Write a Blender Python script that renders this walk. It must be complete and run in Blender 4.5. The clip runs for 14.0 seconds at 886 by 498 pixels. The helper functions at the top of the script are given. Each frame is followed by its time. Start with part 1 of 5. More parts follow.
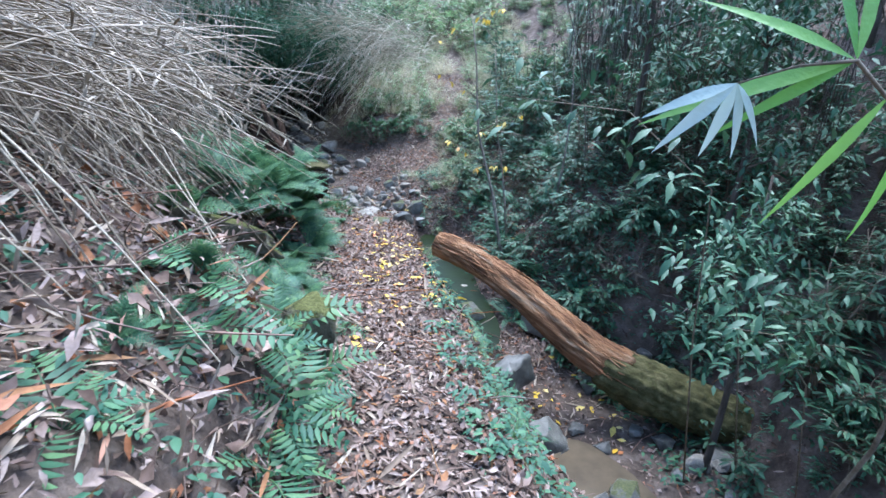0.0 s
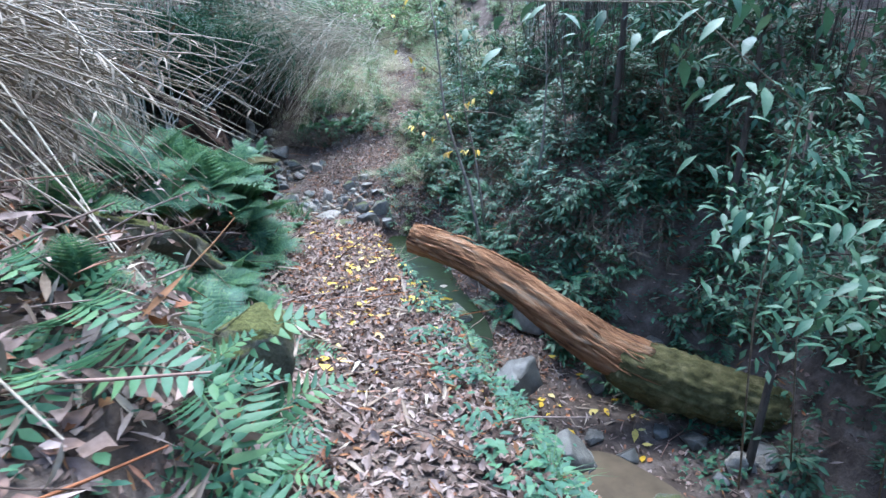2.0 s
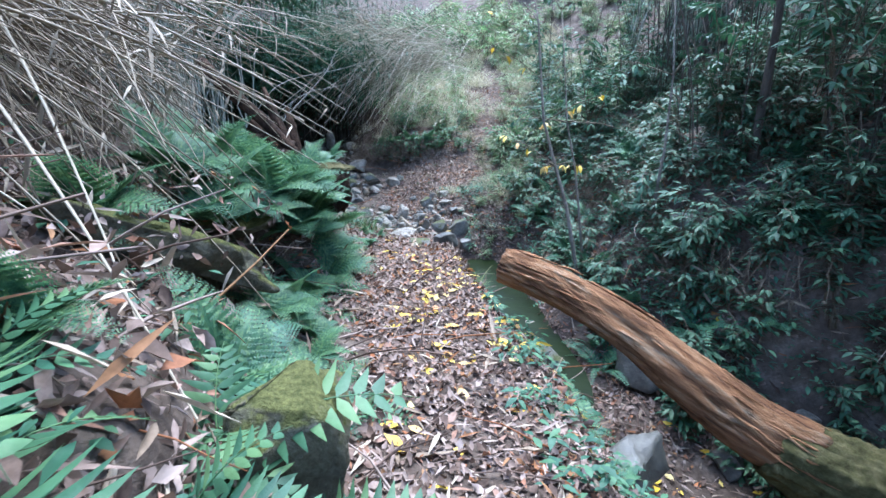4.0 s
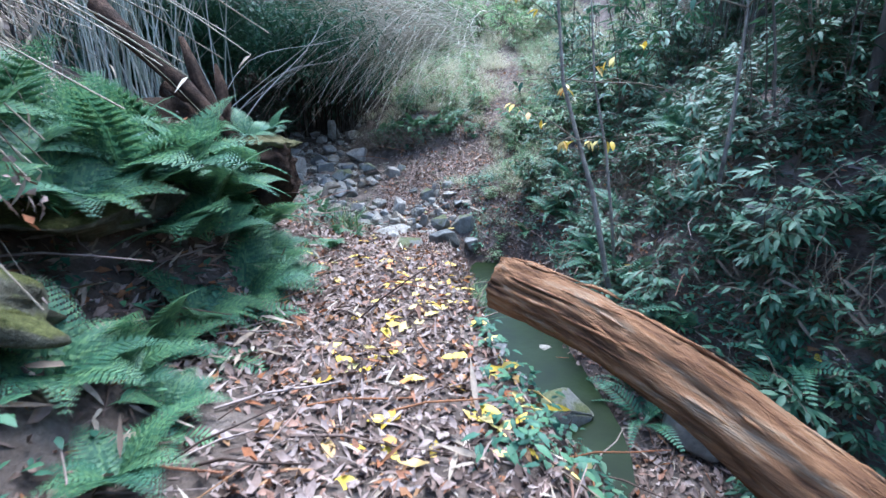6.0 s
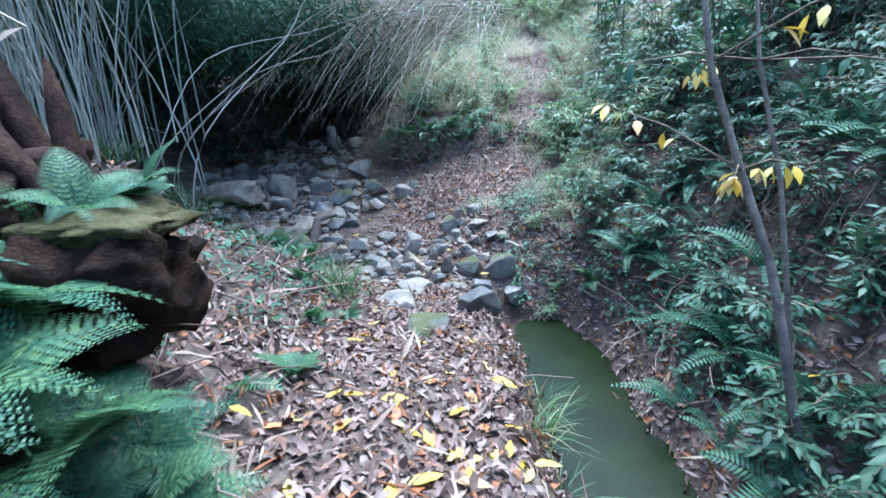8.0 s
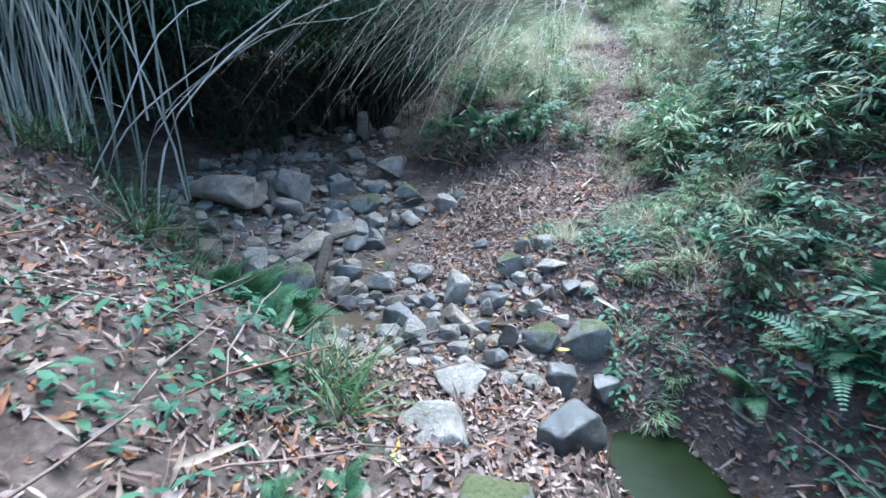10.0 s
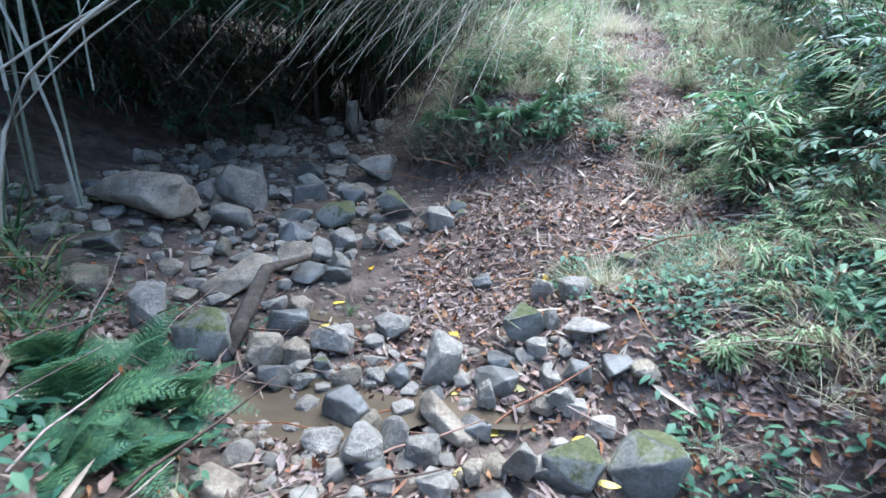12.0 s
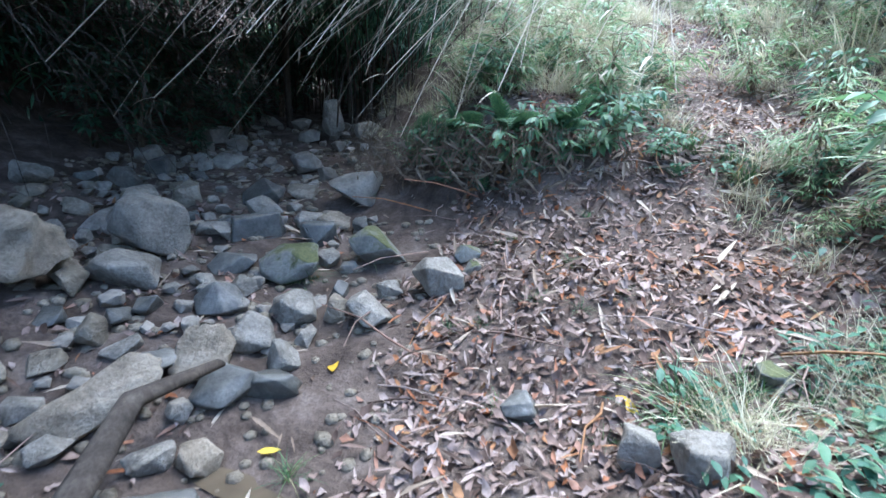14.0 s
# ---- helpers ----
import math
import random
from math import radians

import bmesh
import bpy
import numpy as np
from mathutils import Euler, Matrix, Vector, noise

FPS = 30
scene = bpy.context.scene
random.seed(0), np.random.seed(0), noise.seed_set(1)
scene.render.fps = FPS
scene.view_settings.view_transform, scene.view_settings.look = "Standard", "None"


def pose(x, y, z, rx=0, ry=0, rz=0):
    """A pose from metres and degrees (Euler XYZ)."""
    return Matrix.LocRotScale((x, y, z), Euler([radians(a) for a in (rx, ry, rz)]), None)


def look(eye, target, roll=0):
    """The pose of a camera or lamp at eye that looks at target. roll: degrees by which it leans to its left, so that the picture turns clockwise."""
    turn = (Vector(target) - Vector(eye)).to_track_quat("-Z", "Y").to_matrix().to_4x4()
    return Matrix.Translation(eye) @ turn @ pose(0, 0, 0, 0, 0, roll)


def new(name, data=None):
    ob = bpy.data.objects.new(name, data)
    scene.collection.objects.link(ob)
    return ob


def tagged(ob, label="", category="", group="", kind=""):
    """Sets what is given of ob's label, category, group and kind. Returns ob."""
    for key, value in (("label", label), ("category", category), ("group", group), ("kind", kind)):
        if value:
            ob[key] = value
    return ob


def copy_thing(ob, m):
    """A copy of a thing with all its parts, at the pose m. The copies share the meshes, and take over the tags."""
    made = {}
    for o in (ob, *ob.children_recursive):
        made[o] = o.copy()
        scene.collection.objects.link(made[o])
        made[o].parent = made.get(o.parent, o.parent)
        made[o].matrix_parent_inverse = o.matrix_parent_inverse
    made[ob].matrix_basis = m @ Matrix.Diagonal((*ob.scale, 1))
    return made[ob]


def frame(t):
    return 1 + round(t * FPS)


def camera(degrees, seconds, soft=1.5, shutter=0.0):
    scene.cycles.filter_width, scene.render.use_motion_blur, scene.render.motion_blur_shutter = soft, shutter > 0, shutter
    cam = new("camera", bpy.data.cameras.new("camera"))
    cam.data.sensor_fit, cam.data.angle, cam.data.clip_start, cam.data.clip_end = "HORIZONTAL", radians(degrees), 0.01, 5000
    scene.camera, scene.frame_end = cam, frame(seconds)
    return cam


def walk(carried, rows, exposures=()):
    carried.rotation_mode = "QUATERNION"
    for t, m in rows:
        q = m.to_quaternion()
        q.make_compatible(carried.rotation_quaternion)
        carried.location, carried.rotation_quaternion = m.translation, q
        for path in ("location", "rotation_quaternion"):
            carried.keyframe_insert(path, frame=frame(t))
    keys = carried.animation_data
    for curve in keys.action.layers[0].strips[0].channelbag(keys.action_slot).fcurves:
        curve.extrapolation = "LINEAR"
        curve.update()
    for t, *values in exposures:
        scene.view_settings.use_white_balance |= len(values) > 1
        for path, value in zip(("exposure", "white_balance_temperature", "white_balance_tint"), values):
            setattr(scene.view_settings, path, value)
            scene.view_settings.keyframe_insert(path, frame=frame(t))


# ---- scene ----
from functools import lru_cache

cam = camera(81.7, 14.0, soft=1.5, shutter=0.25)
PATH = [
    (0, (0.849, -6.753, 2.362), (0.958, -4.866, 1.709), 2.60),
    (0.5, (0.834, -6.594, 2.307), (1.087, -4.721, 1.654), 1.50),
    (1, (0.724, -6.346, 2.162), (1.017, -4.473, 1.523), 1.10),
    (1.5, (0.569, -6.094, 2.123), (0.841, -4.217, 1.488), -0.10),
    (2, (0.775, -5.936, 1.934), (1.019, -4.053, 1.308), -1.30),
    (2.5, (0.963, -5.904, 1.923), (1.227, -4.025, 1.290), -0.80),
    (3, (0.897, -5.605, 1.822), (1.143, -3.728, 1.176), 0.30),
    (3.5, (0.672, -5.239, 1.750), (0.774, -3.327, 1.175), 0.50),
    (3.7, (0.624, -5.153, 1.740), (0.655, -3.228, 1.199), 0.40),
    (5.8, (0.958, -3.691, 1.320), (0.848, -1.774, 0.763), -1.10),
    (6, (0.974, -3.539, 1.363), (0.859, -1.621, 0.807), -1.00),
    (6.5, (0.900, -2.973, 1.309), (0.771, -1.045, 0.792), -2.10),
    (7, (0.812, -2.462, 1.385), (0.646, -0.539, 0.863), -3.10),
    (7.5, (0.765, -1.858, 1.434), (0.591, 0.056, 0.883), -3.60),
    (8, (0.706, -1.356, 1.431), (0.528, 0.552, 0.858), -3.80),
    (8.5, (0.698, -0.842, 1.408), (0.472, 1.056, 0.820), -4.10),
    (9, (0.549, -0.355, 1.448), (0.289, 1.540, 0.864), -2.60),
    (11.5, (0.115, 1.776, 1.217), (-0.160, 3.653, 0.585), 1.90),
    (12, (0.155, 2.128, 1.194), (-0.142, 4.010, 0.587), 2.00),
    (12.5, (0.105, 2.602, 1.090), (-0.188, 4.495, 0.514), 2.30),
    (13, (0.005, 3.077, 1.067), (-0.312, 4.964, 0.483), 2.30),
    (13.5, (-0.089, 3.443, 1.026), (-0.412, 5.325, 0.430), 2.30),
    (14, (-0.208, 3.773, 1.126), (-0.471, 5.663, 0.526), 2.90),
]
walk(cam, [(t, look(eye, target, roll)) for t, eye, target, roll in PATH],
     exposures=[(0, 2.28, 5250, 11), (3.5, 2.38, 5250, 10), (6.5, 2.45, 5100, 11), (9, 2.5, 4950, 5.5), (11.5, 2.58, 5350, 9), (14, 2.72, 5250, 10)])

# ---------------------------------------------------------------- light
world = bpy.data.worlds.new("overcast_sky")
scene.world = world
world.use_nodes = True
wn = world.node_tree.nodes
sky = wn.new("ShaderNodeTexSky")
sky.sky_type, sky.sun_disc = "NISHITA", False
sky.sun_elevation, sky.sun_rotation = radians(70), radians(20)
sky.dust_density, sky.air_density = 1.5, 1.0
wn["Background"].inputs["Strength"].default_value = 0.15
world.node_tree.links.new(sky.outputs[0], wn["Background"].inputs["Color"])
sun = new("sun", bpy.data.lights.new("sun", "SUN"))
sun.data.energy, sun.data.angle, sun.data.color = 2.1, radians(50), (1.0, 0.98, 0.95)
sun.matrix_world = look((0, 0, 0), (-math.sin(radians(20)) * 0.342, -math.cos(radians(20)) * 0.342, -0.94))


# ---------------------------------------------------------------- materials
def nodes_of(name, rough=0.8, spec=0.3):
    m = bpy.data.materials.new(name)
    m.use_nodes = True
    nt = m.node_tree
    b = nt.nodes["Principled BSDF"]
    b.inputs["Roughness"].default_value = rough
    b.inputs["Specular IOR Level"].default_value = spec
    return m, nt, b


def ramp(nt, fac, stops):
    r = nt.nodes.new("ShaderNodeValToRGB")
    while len(r.color_ramp.elements) < len(stops):
        r.color_ramp.elements.new(0.5)
    for e, (p, c) in zip(r.color_ramp.elements, stops):
        e.position, e.color = p, (*c, 1)
    nt.links.new(fac, r.inputs[0])
    return r.outputs[0]


def noise_tex(nt, scale, detail=6, rough=0.6, vec=None):
    n = nt.nodes.new("ShaderNodeTexNoise")
    n.inputs["Scale"].default_value, n.inputs["Detail"].default_value, n.inputs["Roughness"].default_value = scale, detail, rough
    if vec is None:
        vec = nt.nodes.new("ShaderNodeTexCoord").outputs["Object"]
    nt.links.new(vec, n.inputs["Vector"])
    return n.outputs["Fac"]


def mix(nt, fac, a, b, mode="MIX"):
    x = nt.nodes.new("ShaderNodeMix")
    x.data_type, x.blend_type = "RGBA", mode
    for sock, v in ((x.inputs[0], fac), (x.inputs[6], a), (x.inputs[7], b)):
        if isinstance(v, (int, float)):
            sock.default_value = v
        elif isinstance(v, tuple):
            sock.default_value = (*v, 1)
        else:
            nt.links.new(v, sock)
    return x.outputs[2]


def bump(nt, b, height, strength, dist=0.02):
    n = nt.nodes.new("ShaderNodeBump")
    n.inputs["Strength"].default_value, n.inputs["Distance"].default_value = strength, dist
    nt.links.new(height, n.inputs["Height"])
    nt.links.new(n.outputs[0], b.inputs["Normal"])


def leaf_material(name, stops, rough=0.5, spec=0.4, lucent=0.25, spots=0.35):
    """Foliage: the colour of each leaf drawn from stops, with mottling, and light passing through."""
    m, nt, b = nodes_of(name, rough, spec)
    g = nt.nodes.new("ShaderNodeNewGeometry")
    oi = nt.nodes.new("ShaderNodeObjectInfo")
    add = nt.nodes.new("ShaderNodeMath")
    add.operation = "ADD"
    nt.links.new(g.outputs["Random Per Island"], add.inputs[0])
    nt.links.new(oi.outputs["Random"], add.inputs[1])
    fr = nt.nodes.new("ShaderNodeMath")
    fr.operation = "FRACT"
    nt.links.new(add.outputs[0], fr.inputs[0])
    col = ramp(nt, fr.outputs[0], stops)
    n = noise_tex(nt, 28, 5)
    mott = ramp(nt, n, [(0.3, (0.45, 0.42, 0.36)), (0.62, (1, 1, 1))])
    col = mix(nt, spots, col, mix(nt, 1.0, col, mott, "MULTIPLY"))
    nt.links.new(col, b.inputs["Base Color"])
    bump(nt, b, noise_tex(nt, 60, 3), 0.25, 0.01)
    if lucent:
        tr = nt.nodes.new("ShaderNodeBsdfTranslucent")
        nt.links.new(col, tr.inputs["Color"])
        ms = nt.nodes.new("ShaderNodeMixShader")
        ms.inputs[0].default_value = lucent
        nt.links.new(b.outputs[0], ms.inputs[1])
        nt.links.new(tr.outputs[0], ms.inputs[2])
        nt.links.new(ms.outputs[0], nt.nodes["Material Output"].inputs[0])
    return m


def rough_material(name, stops, scale=6, rough=0.85, spec=0.25, relief=0.6, dist=0.02, moss=None, stretch=None):
    """Soil, stone, bark: a ramp over noise, fine grain and, where given, moss on what faces up."""
    m, nt, b = nodes_of(name, rough, spec)
    vec = nt.nodes.new("ShaderNodeTexCoord").outputs["Object"]
    if stretch:
        mp = nt.nodes.new("ShaderNodeMapping")
        mp.inputs["Scale"].default_value = stretch
        nt.links.new(vec, mp.inputs["Vector"])
        vec = mp.outputs[0]
    n1 = noise_tex(nt, scale, 8, 0.65, vec)
    n2 = noise_tex(nt, scale * 9, 5, 0.7, vec)
    col = ramp(nt, n1, stops)
    grain = ramp(nt, n2, [(0.3, (0.55, 0.55, 0.55)), (0.7, (1.1, 1.1, 1.1))])
    col = mix(nt, 0.8, col, mix(nt, 1.0, col, grain, "MULTIPLY"))
    oi = nt.nodes.new("ShaderNodeObjectInfo")
    tone = ramp(nt, oi.outputs["Random"], [(0, (0.7, 0.7, 0.68)), (0.5, (1, 0.98, 0.95)), (1, (1.15, 1.12, 1.1))])
    col = mix(nt, 0.8, col, mix(nt, 1.0, col, tone, "MULTIPLY"))
    if moss:
        g = nt.nodes.new("ShaderNodeNewGeometry")
        sx = nt.nodes.new("ShaderNodeSeparateXYZ")
        nt.links.new(g.outputs["Normal"], sx.inputs[0])
        ad = nt.nodes.new("ShaderNodeMath")
        ad.operation = "MULTIPLY_ADD"
        nt.links.new(sx.outputs["Z"], ad.inputs[0])
        ad.inputs[1].default_value = 0.35
        nt.links.new(noise_tex(nt, 5, 6, 0.7), ad.inputs[2])
        f = ramp(nt, ad.outputs[0], [(moss[0], (0, 0, 0)), (moss[0] + 0.12, (1, 1, 1))])
        mc = ramp(nt, n2, [(0.3, moss[1]), (0.7, moss[2])])
        col = mix(nt, f, col, mc)
    nt.links.new(col, b.inputs["Base Color"])
    h = mix(nt, 0.5, n1, n2)
    bump(nt, b, h, relief, dist)
    return m


M_soil = rough_material("leaf_strewn_soil", [(0.3, (0.04, 0.03, 0.022)), (0.5, (0.1, 0.077, 0.06)), (0.7, (0.19, 0.155, 0.125))], 4, 0.95, 0.15, 0.9, 0.04)
M_stone = rough_material("grey_stone", [(0.3, (0.14, 0.125, 0.1)), (0.5, (0.28, 0.258, 0.21)), (0.72, (0.45, 0.415, 0.34))], 5, 0.8, 0.25, 1.0, 0.04)
M_rubble = rough_material("mixed_cobble", [(0.3, (0.1, 0.09, 0.07)), (0.5, (0.22, 0.2, 0.16)), (0.72, (0.38, 0.345, 0.28))], 2.5, 0.7, 0.3, 1.0, 0.04)
M_stone_tan = rough_material("tan_stone", [(0.3, (0.14, 0.115, 0.08)), (0.5, (0.27, 0.23, 0.165)), (0.72, (0.42, 0.37, 0.28))], 5, 0.8, 0.25, 1.0, 0.04)
M_stone_moss = rough_material("mossy_stone", [(0.3, (0.09, 0.09, 0.08)), (0.5, (0.19, 0.19, 0.16)), (0.72, (0.3, 0.29, 0.25))], 5, 0.85, 0.25, 0.8, 0.02,
                              moss=(0.68, (0.035, 0.042, 0.016), (0.1, 0.105, 0.042)))
M_mossrock = rough_material("olive_mossy_rock", [(0.3, (0.07, 0.065, 0.045)), (0.5, (0.16, 0.15, 0.1)), (0.72, (0.28, 0.26, 0.19))], 6, 0.95, 0.1, 1.0, 0.05,
                            moss=(0.6, (0.05, 0.056, 0.018), (0.16, 0.16, 0.055)))
M_rot = rough_material("red_rotten_wood", [(0.3, (0.012, 0.008, 0.006)), (0.5, (0.042, 0.027, 0.018)), (0.72, (0.11, 0.068, 0.045))], 8, 0.95, 0.1, 1.0, 0.06)
M_earth = rough_material("root_bound_earth", [(0.3, (0.02, 0.014, 0.01)), (0.5, (0.06, 0.04, 0.027)), (0.72, (0.12, 0.085, 0.06))], 8, 0.95, 0.1, 1.0, 0.06)
M_stone_wet = rough_material("dark_wet_stone", [(0.3, (0.05, 0.05, 0.043)), (0.5, (0.11, 0.108, 0.092)), (0.72, (0.2, 0.195, 0.165))], 5, 0.42, 0.45, 0.6, 0.02)
M_bark = rough_material("rotten_brown_wood", [(0.3, (0.035, 0.018, 0.01)), (0.42, (0.26, 0.125, 0.058)), (0.53, (0.42, 0.21, 0.095)), (0.62, (0.47, 0.3, 0.17)), (0.75, (0.4, 0.32, 0.23))], 16, 0.85, 0.2, 1.0, 0.06, stretch=(0.07, 1, 1))
M_bark_grey = rough_material("weathered_grey_wood", [(0.3, (0.1, 0.085, 0.065)), (0.5, (0.22, 0.19, 0.15)), (0.75, (0.36, 0.32, 0.26))], 9, 0.9, 0.2, 1.0, 0.02, stretch=(0.15, 1, 1))
M_log_moss = rough_material("moss_on_wood", [(0.3, (0.028, 0.028, 0.012)), (0.5, (0.085, 0.08, 0.032)), (0.72, (0.17, 0.15, 0.075))], 7, 0.95, 0.1, 1.0, 0.03)
M_stem = rough_material("brown_stem", [(0.3, (0.07, 0.055, 0.035)), (0.5, (0.15, 0.12, 0.08)), (0.75, (0.26, 0.22, 0.16))], 14, 0.8, 0.25, 0.6, 0.005)
M_trunk = rough_material("dark_bark", [(0.3, (0.035, 0.03, 0.022)), (0.5, (0.08, 0.065, 0.05)), (0.75, (0.15, 0.13, 0.1))], 12, 0.9, 0.2, 0.8, 0.01, stretch=(1, 1, 0.2))
M_cane = leaf_material("dead_cane", [(0, (0.13, 0.1, 0.065)), (0.5, (0.28, 0.23, 0.16)), (1, (0.45, 0.39, 0.29))], 0.7, 0.25, 0.0, 0.5)
M_culm = leaf_material("bamboo_culm", [(0, (0.16, 0.18, 0.12)), (0.5, (0.31, 0.32, 0.23)), (1, (0.5, 0.46, 0.36))], 0.55, 0.35, 0.0, 0.4)
M_cane_pale = leaf_material("bleached_cane", [(0, (0.24, 0.2, 0.14)), (0.5, (0.44, 0.39, 0.29)), (1, (0.62, 0.56, 0.45))], 0.7, 0.25, 0.0, 0.4)
M_litter = leaf_material("dry_leaf_litter", [(0, (0.05, 0.032, 0.022)), (0.3, (0.17, 0.115, 0.086)), (0.58, (0.26, 0.195, 0.16)), (0.8, (0.35, 0.28, 0.235)), (0.93, (0.26, 0.1, 0.04)), (1, (0.28, 0.16, 0.075))], 0.75, 0.2, 0.1, 0.7)
M_yellow = leaf_material("yellow_leaf", [(0, (0.62, 0.4, 0.03)), (0.5, (0.72, 0.52, 0.06)), (0.85, (0.62, 0.52, 0.2)), (1, (0.5, 0.2, 0.03))], 0.5, 0.35, 0.2, 0.4)
M_orange = leaf_material("orange_leaf", [(0, (0.45, 0.14, 0.04)), (1, (0.5, 0.25, 0.1))], 0.55, 0.35, 0.15, 0.5)
M_fern = leaf_material("fern_green", [(0, (0.045, 0.115, 0.06)), (0.5, (0.08, 0.18, 0.085)), (1, (0.15, 0.26, 0.105))], 0.5, 0.35, 0.38, 0.3)
M_fern_dark = leaf_material("dark_fern_green", [(0, (0.025, 0.08, 0.045)), (0.5, (0.045, 0.12, 0.065)), (1, (0.08, 0.17, 0.075))], 0.55, 0.3, 0.2, 0.3)
M_bright = leaf_material("bright_bamboo_leaf", [(0, (0.1, 0.25, 0.04)), (1, (0.2, 0.36, 0.08))], 0.35, 0.5, 0.35, 0.15)
M_pale = leaf_material("pale_bamboo_leaf_underside", [(0, (0.3, 0.38, 0.34)), (1, (0.4, 0.48, 0.42))], 0.4, 0.5, 0.3, 0.1)
M_gloss = leaf_material("glossy_dark_leaf", [(0, (0.025, 0.07, 0.035)), (0.5, (0.045, 0.11, 0.055)), (1, (0.085, 0.15, 0.075))], 0.5, 0.3, 0.15, 0.3)
M_sasa = leaf_material("bamboo_grass_leaf", [(0, (0.09, 0.18, 0.07)), (0.4, (0.17, 0.29, 0.12)), (0.75, (0.3, 0.4, 0.2)), (0.9, (0.45, 0.42, 0.26)), (1, (0.45, 0.4, 0.28))], 0.5, 0.32, 0.4, 0.3)
M_grass = leaf_material("grass_blade", [(0, (0.025, 0.06, 0.025)), (0.5, (0.05, 0.11, 0.035)), (0.85, (0.1, 0.17, 0.05)), (1, (0.3, 0.27, 0.13))], 0.5, 0.4, 0.25, 0.3)
M_straw = leaf_material("dry_grass", [(0, (0.3, 0.27, 0.16)), (0.5, (0.48, 0.44, 0.29)), (0.8, (0.55, 0.52, 0.38)), (1, (0.25, 0.32, 0.13))], 0.7, 0.25, 0.3, 0.3)


def water_material(name, tint, rough, spec=0.5):
    m, nt, b = nodes_of(name, rough, spec)
    n = noise_tex(nt, 2.5, 5)
    nt.links.new(ramp(nt, n, [(0.35, tuple(c * 0.6 for c in tint)), (0.65, tint)]), b.inputs["Base Color"])
    b.inputs["IOR"].default_value = 1.33
    bump(nt, b, noise_tex(nt, 9, 3), 0.12, 0.02)
    return m


M_pool = water_material("green_pool_water", (0.012, 0.02, 0.006), 0.35, 0.16)
M_shallow = water_material("sandy_shallow_water", (0.1, 0.077, 0.048), 0.3, 0.2)


# ---------------------------------------------------------------- ground form
STATIONS = []


def station(y, *xz):
    STATIONS.append((y, np.array([p[0] for p in xz], float), np.array([p[1] for p in xz], float)))


# cross profiles: far bank, bank top, bank foot, path edges, stream bed, far slope
station(-60, (-30, 14), (-6, 6), (-2.5, 3.4), (-.2, 1.7), (.3, 1.4), (1.5, 1.4), (2.2, .6), (3.2, -.9), (4.2, -.9), (5.2, .2), (9, 3), (30, 14))
station(-8, (-30, 14), (-6, 4.6), (-2.5, 2.6), (-.2, 1.5), (.25, 1.0), (1.5, .95), (2.2, .2), (3.0, -1.2), (4.2, -1.25), (5.2, 0), (9, 2.4), (30, 14))
station(-4, (-30, 14), (-6, 4.2), (-2.2, 2.1), (-.1, .95), (.35, .2), (1.45, .15), (2.0, -.5), (2.6, -1.35), (4.2, -1.4), (5.2, -.2), (9, 2.2), (30, 14))
station(-2.3, (-30, 14), (-6, 4), (-2, 2.0), (-.85, .9), (-.35, .15), (1.28, -.05), (1.85, -.75), (2.4, -1.45), (4.3, -1.5), (5.0, -.3), (9, 2.3), (30, 14))
station(-1.2, (-30, 14), (-6, 3.9), (-2, 1.8), (-1.2, .8), (-.6, .1), (1.25, -.1), (1.8, -.8), (2.3, -1.45), (4.3, -1.5), (5.0, -.3), (9, 2.3), (30, 14))
station(-.3, (-30, 14), (-6, 3.6), (-2, 1.5), (-.8, .82), (-.42, .08), (1.05, -.15), (1.45, -.95), (1.95, -1.25), (2.9, -1.2), (3.9, .4), (9, 3), (30, 14))
station(1, (-30, 14), (-6, 3.4), (-2, 1.1), (-1, .5), (-.4, .05), (.85, -.22), (1.2, -1.1), (1.78, -1.12), (2.6, -.25), (3.5, 1.2), (9, 4), (30, 15))
station(3, (-30, 14), (-6, 2.6), (-2.6, .75), (-1.4, .2), (-.7, -.2), (.65, -.48), (1.05, -1.1), (1.66, -1.08), (2.3, -.35), (3.2, .8), (9, 4), (30, 15))
station(3.7, (-30, 14), (-6, 2.55), (-3, .78), (-2, 0), (-1.05, -.38), (.45, -.5), (.88, -1.05), (1.45, -1.08), (1.85, -.2), (3.1, .8), (9, 4), (30, 15))
station(4.3, (-30, 14), (-6, 2.5), (-3.3, .8), (-2.4, -.15), (-1.3, -.5), (.3, -.5), (.8, -.6), (1.25, -.45), (1.7, -.05), (3.0, .8), (9, 4), (30, 15))
station(5.2, (-30, 14), (-6, 1.8), (-4.4, .35), (-3, -.12), (-1.5, -.42), (-.2, -.36), (.7, -.12), (1.3, -.02), (1.9, .3), (3.2, 1.2), (9, 4.2), (30, 15))
station(7.2, (-30, 14), (-7, 2), (-5, .5), (-3.6, .0), (-1.4, -.15), (-.6, -.08), (.2, .1), (1.5, .22), (2.3, .7), (4, 1.7), (9, 4.6), (30, 16))
station(9, (-30, 14), (-7, 2.4), (-5.6, .6), (-4.3, .12), (-2.1, .05), (-1.5, .25), (-.5, 1.2), (1.1, .95), (2.5, .95), (4, 1.9), (9, 5), (30, 17))
